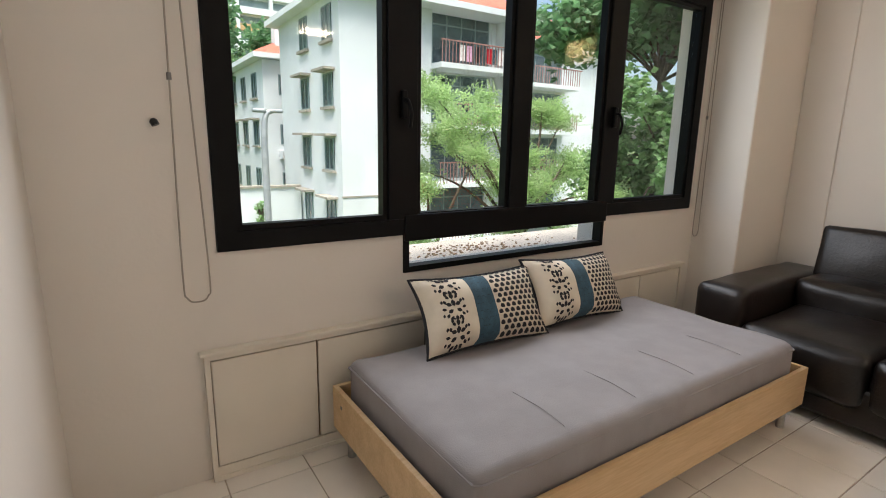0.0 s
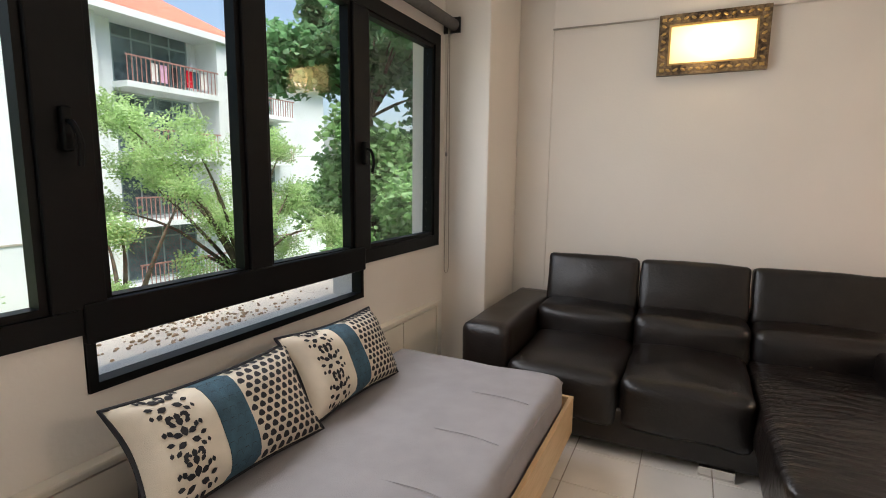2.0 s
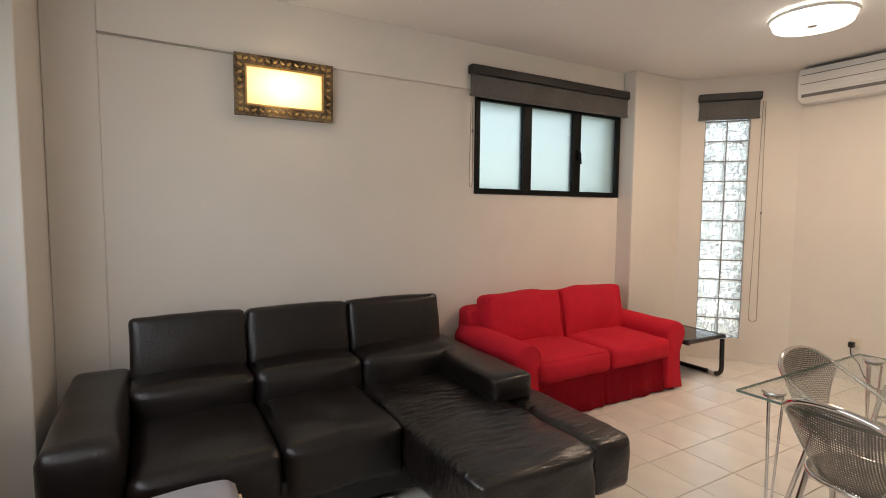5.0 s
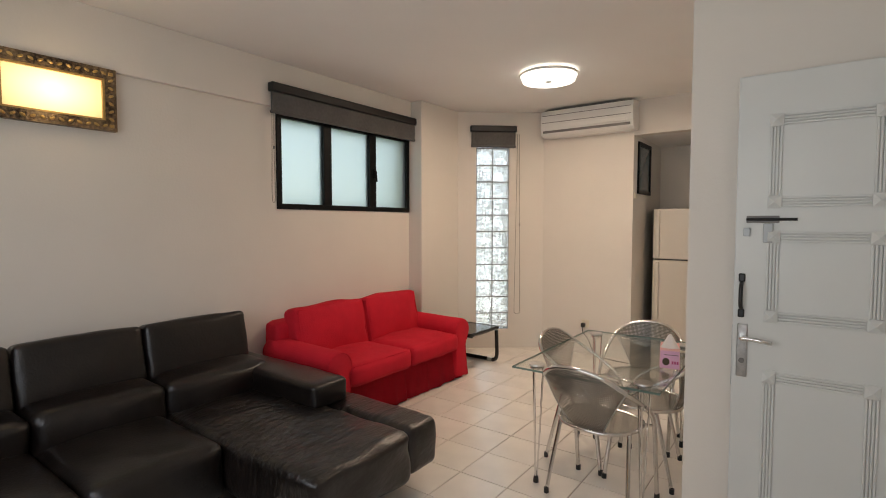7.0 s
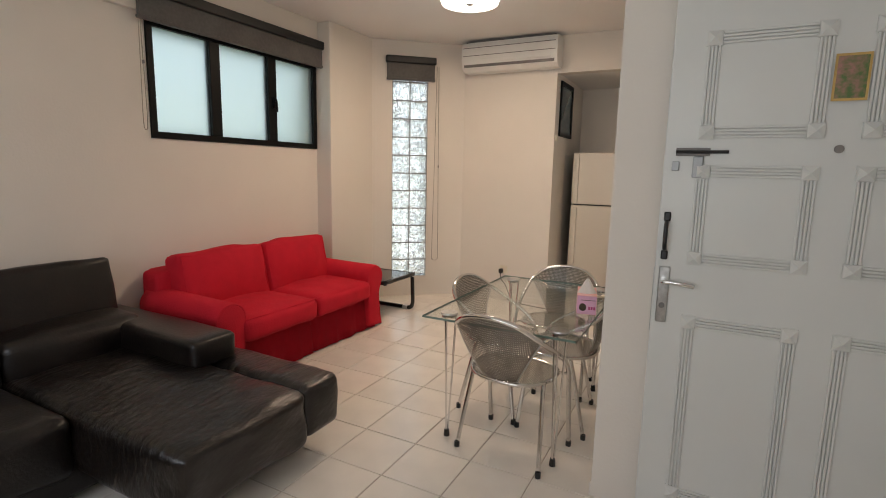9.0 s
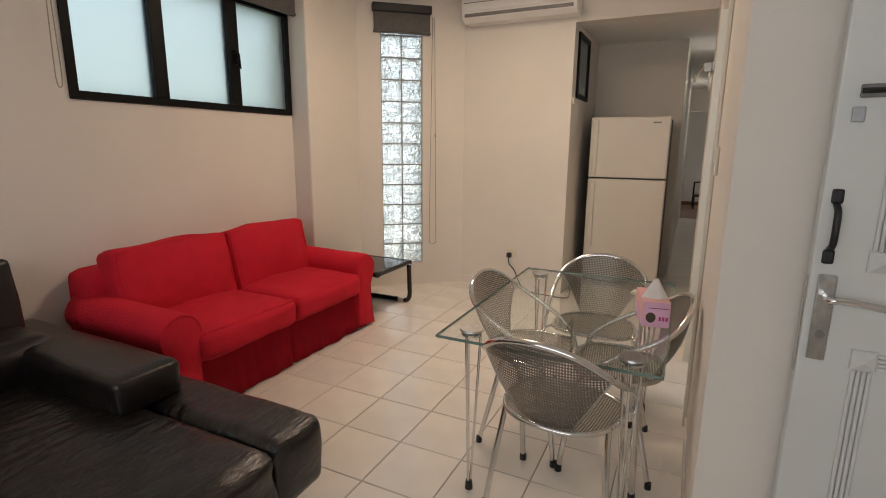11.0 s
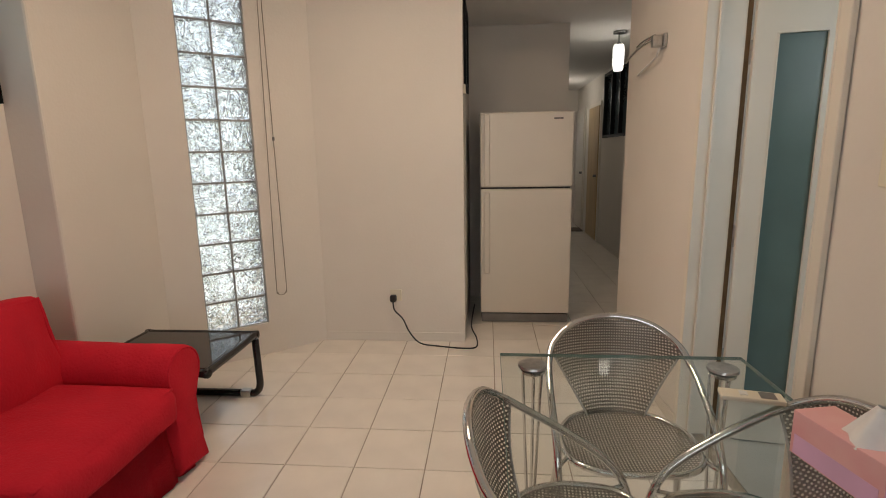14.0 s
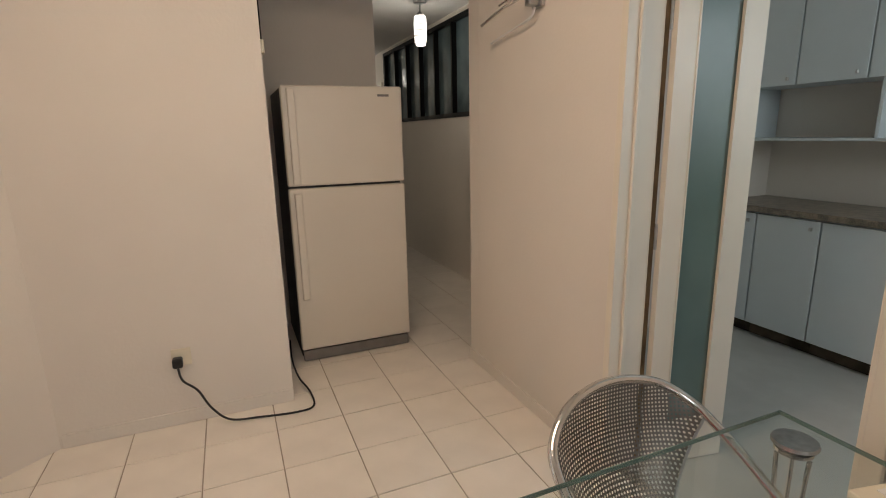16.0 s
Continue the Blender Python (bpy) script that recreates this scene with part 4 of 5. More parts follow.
# ---------------- black leather corner sofa ----------------
def corner_sofa():
    s = thing("corner_sofa", (3.3, 0.5, 0), "black leather corner sofa with chaise and headrests", "sofa")
    part("base", bx(2.912, 4.08, -0.55, 1.64, 0.05, 0.26, 0.02), LEATHER, s)
    part("arm", soft((2.92, 1.375, 0.07), (4.05, 1.665, 0.585), 0.05, 14, (0.01, 0, 0.01), 0.006, 5, 1), LEATHER, s, smooth=True)
    part("arm", soft((2.89, -0.68, 0.40), (4.0, -0.40, 0.56), 0.035, 14, (0.01, 0, 0.01), 0.006, 5, 2), LEATHER, s, smooth=True)
    for k, (a, b) in enumerate(((0.765, 1.372), (0.155, 0.762))):
        part("seat", soft((2.89, a, 0.14), (3.78, b, 0.425), 0.06, 16, (0.015, 0.004, 0.02), 0.012, 5, 4 + k), LEATHER, s, smooth=True)
    ch = part("chaise", soft((2.24, -0.53, 0.13), (3.78, 0.152, 0.415), 0.05, 22, (0.012, 0.004, 0.015), 0.024, 7, 9, wdir=(2.4, 0.5)), LEATHER2, s, smooth=True)
    part("chaise_side", soft((2.26, -0.80, 0.13), (3.70, -0.533, 0.41), 0.05, 20, (0.01, 0, 0.006), 0.010, 6, 12, wdir=(2.2, 0.6)), LEATHER2, s, smooth=True)
    part("chaise_base", bx(2.42, 3.0, -0.72, 0.10, 0.07, 0.20, 0.03), LEATHER, s)
    for k, (a, b) in enumerate(((0.775, 1.385), (0.135, 0.772), (-0.56, 0.132))):
        lo = soft((3.53, a, 0.34), (3.98, b, 0.595), 0.06, 14, (0.02, 0, 0.01), 0.012, 6, 20 + k)
        part("backrest", lo, LEATHER, s, smooth=True)
        hd = soft((3.80, a + 0.004, 0.0), (3.93, b - 0.004, 0.345), 0.03, 14, (0.015, 0, 0.01), 0.006, 6, 30 + k)
        hd.transform(Matrix.Translation((3.765, 0, 0.565)) @ pose(0, 0, 0, 0, 11, 0) @ Matrix.Translation((-3.80, 0, 0)))
        part("headrest", hd, LEATHER, s, smooth=True)
    part("back_panel", bx(3.95, 4.09, -0.56, 1.38, 0.08, 0.60, 0.03), LEATHER, s)
    for a in ((2.93, 0.27), (2.93, 1.50)):
        part("foot", bx(a[0] - 0.03, a[0] + 0.02, a[1] - 0.05, a[1] + 0.11, 0, 0.052, 0.005), CHROME, s, "chrome blade foot")
    for a in ((2.50, -0.76), (2.45, 0.05)):
        part("foot", bx(a[0], a[0] + 0.16, a[1] - 0.02, a[1] + 0.02, 0, 0.075, 0.006), CHROME, s, "chrome blade foot")


corner_sofa()


# ---------------- red sofa ----------------
def piped(name, lo, hi, r, puff, seed, parent, m=None, face_axis=2, wr=0.012):
    """A boxed cushion with piping round the face that looks along face_axis (2 up, 0 towards -x)."""
    g = soft(lo, hi, r, 18, puff, wr, 6, seed)
    e, q = r * 0.5, []
    if face_axis == 2:
        rim = ((lo[0] + e, lo[1] + e), (hi[0] - e, lo[1] + e), (hi[0] - e, hi[1] - e), (lo[0] + e, hi[1] - e))
    else:
        rim = ((lo[1] + e, lo[2] + e), (hi[1] - e, lo[2] + e), (hi[1] - e, hi[2] - e), (lo[1] + e, hi[2] - e))
    for (a, b), (c, d) in zip(rim, rim[1:] + rim[:1]):
        for k in range(8):
            f = k / 8
            u, w = a + (c - a) * f, b + (d - b) * f
            wob = noise.noise(Vector((u * 6, w * 6, seed))) * 0.006
            q.append((u, w, hi[2] - e * 0.42 + wob) if face_axis == 2 else (lo[0] + e * 0.42 + wob, u, w))
    p = tube(q, 0.0075, 6, 0, True)
    for bm in (g, p):
        if m is not None:
            bm.transform(m)
    c = part(name, g, REDCLOTH, parent, smooth=True)
    part("piping", p, REDCLOTH, c, smooth=True)


def red_sofa():
    s = thing("loveseat", (3.7, -1.85, 0), "red cotton slip-covered two-seat sofa with rolled arms", "sofa")
    y0, y1 = -2.66, -0.845
    ym = (y0 + y1) / 2
    part("body", bx(3.34, 4.06, y0 + 0.20, y1 - 0.20, 0.05, 0.295, 0.02), REDCLOTH, s)
    part("back_frame", soft((3.92, y0 + 0.05, 0.06), (4.12, y1 - 0.05, 0.735), 0.05, 14, (0, 0, 0.008), 0.008, 5, 2), REDCLOTH, s, smooth=True)
    for k, (a, b) in enumerate(((y0 + 0.205, ym - 0.003), (ym + 0.003, y1 - 0.205))):
        piped("seat_cushion", (3.235, a, 0.295), (3.94, b, 0.462), 0.05, (0.02, 0, 0.032), 4 + k, s)
    for k, (a, b) in enumerate(((y0 + 0.17, ym - 0.004), (ym + 0.004, y1 - 0.15))):
        piped("back_cushion", (0, a, 0), (0.19, b, 0.425), 0.042, (0.055, 0.004, 0.016), 8 + k, s, Matrix.Translation((3.735, 0, 0.435)) @ pose(0, 0, 0, 0, 12, 0), 0, 0.016)
    # arms: a roll over an upright panel that runs down to a flared hem
    for yc, out in ((y0 + 0.125, -1), (y1 - 0.125, 1)):
        sec = [(-0.085, 0.04), (-0.085, 0.28), (-0.09, 0.42)]
        sec += [(0.014 + 0.115 * math.cos(radians(a)), 0.485 + 0.108 * math.sin(radians(a))) for a in range(180, -46, -18)]
        sec += [(0.072, 0.34), (0.078, 0.24), (0.095, 0.12), (0.118, 0.012)]
        g, rings = B(), []
        for i, (x, sc) in enumerate(((3.268, 0.9), (3.272, 0.96), (3.285, 1.0), *[(3.285 + 0.085 * k, 1.0) for k in range(1, 10)])):
            ring = []
            for dy, z in sec:
                zz = 0.3 + (z - 0.3) * sc + 0.02 * max(0, x - 3.285) * (z > 0.4)
                w = noise.noise(Vector((x * 6, dy * 9 + out, z * 6))) * 0.008
                ring.append(g.verts.new((x - (0.03 * max(0, 0.24 - z) if i < 3 else 0), yc + out * (dy * sc + w), max(0.008, zz + w * 0.5))))
            rings.append(ring)
        for a, b in zip(rings, rings[1:]):
            for k in range(len(sec) - 1):
                g.faces.new((a[k], a[k + 1], b[k + 1], b[k]))
            g.faces.new((a[-1], a[0], b[0], b[-1]))
        g.faces.new(rings[0])
        g.faces.new(rings[-1])
        bmesh.ops.recalc_face_normals(g, faces=g.faces)
        arm = part("arm", g, REDCLOTH, s, smooth=True)
        front = [(3.272, yc + out * dy * 0.97, 0.3 + (z - 0.3) * 0.97) for dy, z in sec[1:-1]]
        part("piping", tube(front, 0.005, 6, 1), REDCLOTH, arm, smooth=True)
    # pleated front skirt between and across the arms
    g, rows, n = B(), [], 110
    for z, f in ((0.30, 0.0), (0.27, 0.25), (0.2, 0.55), (0.11, 0.9), (0.012, 1.25)):
        row = []
        for k in range(n + 1):
            t = k / n
            y = y0 + 0.10 + (y1 - y0 - 0.20) * t
            fold = 0.020 * noise.noise(Vector((y * 8, 0, 3))) + 0.008 * noise.noise(Vector((y * 21, 0, 1)))
            pleat = max(0.0, 1 - min(abs(t - c) for c in (0.06, 0.5, 0.94)) / 0.012) * 0.03
            row.append(g.verts.new((3.328 - (0.030 + fold) * f + pleat * f, y, z)))
        rows.append(row)
    for r, q in zip(rows, rows[1:]):
        for k in range(n):
            g.faces.new((r[k], r[k + 1], q[k + 1], q[k]))
    bmesh.ops.solidify(g, geom=g.faces[:], thickness=0.004)
    part("skirt", g, REDCLOTH, s, "pleated red skirt", smooth=True)


red_sofa()


# ---------------- low table in the bay ----------------
def low_table():
    t = thing("low_table", (3.6, -2.95, 0), "low table of black tube frame with smoked glass top", "coffee table")
    x0, x1, y0, y1, h = 3.29, 3.93, -3.25, -2.73, 0.385
    part("top", bx(x0 + 0.01, x1 - 0.01, y0 + 0.02, y1 - 0.02, h + 0.005, h + 0.017, 0.003), SMOKEGL, t, "smoked glass top")
    part("rim", tube([(x0, y0 + 0.03, h), (x0 + 0.03, y0, h), (x1 - 0.03, y0, h), (x1, y0 + 0.03, h), (x1, y1 - 0.03, h), (x1 - 0.03, y1, h), (x0 + 0.03, y1, h), (x0, y1 - 0.03, h)], 0.021, 10, 3, True), BLACKTUBE, t, smooth=True)
    for y, xs_ in ((y0, x0), (y1, x0 + 0.25)):
        part("leg_loop", tube([(xs_, y, h - 0.03), (xs_ - 0.005, y, h - 0.2), (xs_ - 0.005, y, 0.07), (xs_ + 0.03, y, 0.023), (xs_ + 0.1, y, 0.022), (x1 - 0.1, y, 0.022), (x1 - 0.03, y, 0.023), (x1, y, 0.07), (x1, y, h - 0.03)], 0.021, 10, 5), BLACKTUBE, t, smooth=True)
        part("foot_cap", bx(xs_ + 0.05, xs_ + 0.11, y - 0.024, y + 0.024, 0, 0.044, 0.006), STEEL, t)



low_table()


# ---------------- dining set ----------------
def dining_table():
    t = thing("dining_table", (1.5, -1.65, 0), "clear glass dining table on chrome hairpin legs", "dining table")
    x0, x1, y0, y1, h = 1.095, 1.905, -2.27, -1.04, 0.70
    part("tabletop", bx(x0 + 0.002, x1 - 0.002, y0 + 0.002, y1 - 0.002, h - 0.005, h + 0.005), TGLASS, t, "clear glass top").visible_shadow = False
    part("glass_edge", frame_bm2(x0, x1, y0, y1, h), GEDGE, t, "green polished glass edge")
    for x in (1.20, 1.80):
        for y in (-2.165, -1.15):
            part("disc", cyl(x, y, h + 0.0052, h + 0.013, 0.048, 0.046, 28), STEEL, t, "round brushed steel disc")
            l = part("leg", cyl(x, y, h - 0.014, h - 0.0055, 0.04, seg=24), CHROME, t)
            for k in range(3):
                a = radians(90 + 120 * k)
                part("rod", tube([(x + 0.036 * math.cos(a), y + 0.036 * math.sin(a), h - 0.02), (x + 0.006 * math.cos(a), y + 0.006 * math.sin(a), 0.035)], 0.0055, 8, 1), CHROME, l)
            part("leg_tip", cyl(x, y, 0, 0.04, 0.017, 0.013, 12), BLACK, l)


def frame_bm2(x0, x1, y0, y1, h):
    g = B()
    e = 0.002
    for a, b, c, d in ((x0, x1, y0, y0 + e), (x0, x1, y1 - e, y1), (x0, x0 + e, y0 + e, y1 - e), (x1 - e, x1, y0 + e, y1 - e)):
        box(g, a, b, c, d, h - 0.0055, h + 0.0055)
    return g


def uv_grid(name, rows, material, parent, uvs, thick=0.0):
    """A sheet from rows of points, with a flat pattern space in metres."""
    g = B()
    uv = g.loops.layers.uv.new("UVMap")
    vs = [[g.verts.new(p) for p in r] for r in rows]
    for i in range(len(rows) - 1):
        for j in range(len(rows[0]) - 1):
            fc = g.faces.new((vs[i][j], vs[i][j + 1], vs[i + 1][j + 1], vs[i + 1][j]))
            for lp, (a, b) in zip(fc.loops, ((i, j), (i, j + 1), (i + 1, j + 1), (i + 1, j))):
                lp[uv].uv = uvs[a][b]
    return part(name, g, material, parent, smooth=True)


def dining_chair():
    """Faces +y; its origin is on the floor below the seat's middle."""
    c = thing("dining_chair", (0, 0, 0), "chrome tube dining chair with perforated metal seat and fan back", "chair", "chairs round the dining table")
    # hoop that forms back and arms
    hoop = []
    for x, y, z in ((0.242, 0.215, 0.02), (0.242, 0.185, 0.25), (0.245, 0.15, 0.43), (0.248, 0.085, 0.52), (0.25, -0.03, 0.595), (0.243, -0.145, 0.66), (0.215, -0.215, 0.71), (0.13, -0.262, 0.765), (0.0, -0.28, 0.786)):
        hoop.append((x, y, z))
    hoop = hoop + [(-x, y, z) for x, y, z in hoop[-2::-1]]
    part("hoop", tube(hoop, 0.0125, 10, 6), CHROME, c, smooth=True)
    # seat rim
    seat = []
    for k in range(24):
        a = 2 * math.pi * k / 24
        sx, sy = math.cos(a), math.sin(a)
        w = 0.215 + 0.008 * sy
        seat.append((w * math.copysign(abs(sx) ** 0.75, sx), 0.19 * math.copysign(abs(sy) ** (0.62 if sy > 0 else 1.0), sy), 0.445))
    part("seat_rim", tube(seat, 0.011, 8, 2, True), CHROME, c, smooth=True)
    rows, uvs = [], []
    for i in range(9):
        f = i / 8
        rows.append([(x * f, y * f, 0.452 - 0.014 * (1 - f * f)) for x, y, z in seat + seat[:1]])
        uvs.append([(x * f, y * f) for x, y, z in seat + seat[:1]])
    uv_grid("seat", rows, MESHMETAL, c, uvs)
    # fan back
    top = [p for p in curve_pts(hoop, 6)]
    n = len(top)
    mid = top[int(n * 0.345): n - int(n * 0.345)]
    rows, uvs = [], []
    for i in range(9):
        f = i / 8
        row, uvr = [], []
        for k, p in enumerate(mid):
            s = k / (len(mid) - 1) * 2 - 1
            low = Vector((-s * 0.1, -0.178 + 0.03 * s * s, 0.45))
            q = low.lerp(p, f)
            q.y -= 0.030 * math.sin(f * math.pi) * (1 - 0.5 * s * s)
            row.append(q)
            uvr.append((q.x * 1.15, q.z))
        rows.append(row)
        uvs.append(uvr)
    uv_grid("backrest", rows, MESHMETAL, c, uvs)
    for s in (-1, 1):
        e = [r[0 if s > 0 else -1] for r in rows]
        part("back_edge", tube(e, 0.004, 6, 2), STEEL, c, smooth=True)
        part("rubber_foot", cyl(s * 0.242, 0.216, 0, 0.03, 0.015, seg=12), BLACK, c)
        part("bracket", tube([(s * 0.205, 0.10, 0.445), (s * 0.245, 0.148, 0.435)], 0.008, 8, 1), CHROME, c)
        lg = part("leg", tube([(s * 0.20, -0.06, 0.44), (s * 0.205, -0.08, 0.36), (s * 0.222, -0.12, 0.18), (s * 0.235, -0.155, 0.02)], 0.0115, 10, 4), CHROME, c, smooth=True)
        part("rubber_foot", cyl(s * 0.236, -0.157, 0, 0.03, 0.014, seg=12), BLACK, lg)
    return c


dining_table()
chair = dining_chair()
chair.matrix_basis = pose(1.485, -2.17, 0, 0, 0, 0)
copy_thing(chair, pose(1.715, -1.71, 0, 0, 0, 86))
copy_thing(chair, pose(1.445, -1.20, 0, 0, 0, 172))
copy_thing(chair, pose(1.30, -1.70, 0, 0, 0, -84))


def tissue_box():
    m = pose(1.175, -1.62, 0.706, 0, 0, 12)
    t = thing("tissue_box", m.translation, "pink printed card tissue box with a tissue pulled up", "tissue box")
    for name, mt, b in (("carton", PINKBOX, (-0.052, 0.052, -0.11, 0.11, 0, 0.105)), ("front_label", LILAC, (-0.05, 0.05, 0.1102, 0.1112, 0.002, 0.103)), ("side_label", LILAC, (0.0522, 0.0532, -0.10, 0.10, 0.004, 0.05))):
        g = bx(*b, bev=0.002 if name == "carton" else 0)
        g.transform(m)
        c = part(name, g, mt, t)
    for k in range(3):
        g = bx(-0.045 + k * 0.013, -0.036 + k * 0.013, 0.1115, 0.1121, 0.028, 0.045)
        g.transform(m)
        part("print_bar", g, mat("magenta_print", (0.5, 0.05, 0.2), 0.5), t)
    g = B()
    bmesh.ops.create_icosphere(g, subdivisions=2, radius=0.02, matrix=m @ pose(0.02, 0.1112, 0.04) @ Matrix.Diagonal((1, 0.05, 1.1, 1)))
    part("print_blob", g, BARK, t)
    g = bx(-0.045, 0.03, 0.1115, 0.1121, 0.078, 0.081)
    g.transform(m)
    part("print_bar", g, BARK, t)
    g = B()
    n = 12
    rows = []
    for i in range(5):
        f = i / 4
        rows.append([g.verts.new(m @ Vector((0.045 * (1 - f * 0.85) * math.cos(a) * (1 + 0.4 * math.sin(3 * a)), 0.02 + 0.02 * f + 0.05 * (1 - f * 0.8) * math.sin(a), 0.10 + 0.085 * f))) for a in [2 * math.pi * k / n for k in range(n)]])
    for r, q in zip(rows, rows[1:]):
        for k in range(n):
            g.faces.new((r[k], r[(k + 1) % n], q[(k + 1) % n], q[k]))
    part("tissue", g, PAPER, t, "white crumpled tissue", smooth=True)


tissue_box()
rm = thing("remote_control", (1.20, -1.96, 0.706), "ivory air-conditioner remote lying on the glass table", "remote control")
rp = pose(1.21, -1.97, 0.712, 0, 0, 78)
for name, mt, b in (("body", IVORYPL, (-0.028, 0.028, -0.08, 0.08, -0.0065, 0.008)), ("display", GREY, (-0.02, 0.02, 0.02, 0.06, 0.0082, 0.009)), ("button", WHITEPL, (-0.012, 0.012, -0.03, -0.01, 0.0082, 0.0105))):
    g = bx(*b, bev=0.004 if name == "body" else 0)
    g.transform(rp)
    part(name, g, mt, rm)


# ---------------- refrigerator, plug and cord ----------------
def refrigerator():
    f = thing("refrigerator", (1.645, -4.95, 0), "off-white two-door refrigerator with dark grey sides", "refrigerator")
    x0, x1, y = 1.286, 2.005, -4.617
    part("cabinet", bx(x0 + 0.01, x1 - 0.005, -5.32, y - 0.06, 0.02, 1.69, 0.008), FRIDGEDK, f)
    part("base_grille", bx(x0 + 0.01, x1 - 0.01, y - 0.05, y - 0.015, 0.005, 0.075, 0.004), GREY, f, "grey base grille")
    for z0, z1, h0, h1 in ((0.085, 1.105, 0.42, 1.08), (1.12, 1.695, 1.13, 1.68)):
        d = part("door", bx(x0, x1, y - 0.058, y, z0, z1, 0.012, 3), FRIDGE, f)
        part("handle", bx(x1 - 0.075, x1 - 0.03, y + 0.0005, y + 0.024, h0, h1, 0.008), FRIDGE, d, "moulded off-white handle strip")
    part("nameplate", bx(1.37, 1.44, y + 0.0005, y + 0.003, 1.635, 1.648), GREY, f, "small grey nameplate")
    for x in (x0 + 0.06, x1 - 0.06):
        part("foot", cyl(x, -4.70, 0, 0.025, 0.02, seg=12), BLACK, f)
        part("foot", cyl(x, -5.25, 0, 0.025, 0.02, seg=12), BLACK, f)


refrigerator()
so = thing("wall_socket", (2.63, -4.18, 0.35), "ivory wall socket with a black plug pushed in", "socket")
part("plate", bx(2.585, 2.672, -4.18, -4.168, 0.315, 0.402, 0.003), IVORYPL, so)
pl = thing("power_cord", (2.646, -4.15, 0.34), "black plug and power cord trailing to the refrigerator", "power cord")
part("plug", bx(2.622, 2.668, -4.1675, -4.12, 0.318, 0.368, 0.01), BLACK, pl)
part("cord", tube([(2.645, -4.13, 0.318), (2.63, -4.11, 0.26), (2.57, -4.10, 0.20), (2.52, -4.09, 0.10), (2.44, -4.07, 0.025), (2.30, -4.06, 0.008), (2.12, -4.03, 0.007), (2.03, -4.06, 0.007), (2.03, -4.18, 0.03), (2.07, -4.32, 0.06), (2.075, -4.6, 0.05), (2.06, -4.8, 0.10)], 0.0055, 8, 6), BLACK, pl, smooth=True)

nv = thing("niche_vent", (2.1, -4.5, 2.1), "black louvred vent panel on the niche side wall", "vent")
part("vent_frame", frame_bm("y", 2.098, 0.0185, -4.85, -4.33, 1.86, 2.44, 0.04), BLACKAL, nv)
part("backing", bx(2.110, 2.1165, -4.81, -4.37, 1.90, 2.40), DKGLASS, nv)
sb = solo("isolator_switch", bx(2.10, 2.1165, -4.28, -4.21, 1.80, 1.86, 0.003), IVORYPL, "small ivory fitting at the niche edge", "switch")


# ---------------- air conditioner and ceiling lamp ----------------
def air_conditioner():
    a = thing("air_conditioner", (2.6, -4.18, 2.53), "ivory split air-conditioner unit high on the wall", "air conditioner")
    g = B()
    prof = [(-4.178, 2.53), (-4.03, 2.53), (-3.975, 2.56), (-3.955, 2.63), (-3.955, 2.77), (-3.975, 2.825), (-4.01, 2.835), (-4.178, 2.835)]
    L, R = [g.verts.new((2.07, y, z)) for y, z in prof], [g.verts.new((3.12, y, z)) for y, z in prof]
    g.faces.new(L)
    g.faces.new(R[::-1])
    for k in range(len(prof)):
        g.faces.new((L[k], R[k], R[(k + 1) % len(prof)], L[(k + 1) % len(prof)]))
    bmesh.ops.recalc_face_normals(g, faces=g.faces)
    part("casing", g, WHITEPL, a)
    for z in (2.685, 2.765):
        part("panel_gap", bx(2.09, 3.10, -3.9545, -3.9515, z, z + 0.006), GREY, a)
    part("outlet", bx(2.10, 3.09, -3.985, -3.958, 2.572, 2.598), GREY, a, "dark air outlet slot")
    part("flap", bx(2.13, 2.95, -3.9548, -3.942, 2.615, 2.65, 0.004), WHITEPL, a)
    part("grille", bx(2.10, 3.09, -4.12, -4.0, 2.835, 2.84), GREY, a)


air_conditioner()
cl = thing("ceiling_lamp", (2.43, -2.65, CEILZ), "round white ceiling lamp with crystal rim, switched on", "ceiling lamp")
part("base", cyl(2.43, -2.65, CEILZ - 0.03, CEILZ - 0.001, 0.20, seg=40), WHITEPL, cl)
part("diffuser", cyl(2.43, -2.65, CEILZ - 0.085, CEILZ - 0.03, 0.225, 0.245, 48), LAMPGLOW, cl, "glowing white diffuser").visible_shadow = False
part("trim_ring", tube([(2.43 + 0.247 * math.cos(a), -2.65 + 0.247 * math.sin(a), CEILZ - 0.032) for a in [2 * math.pi * k / 40 for k in range(40)]], 0.011, 8, 0, True), WHITEPL, cl)
part("boss", cyl(2.43, -2.65, CEILZ - 0.092, CEILZ - 0.086, 0.03, seg=16), STEEL, cl)


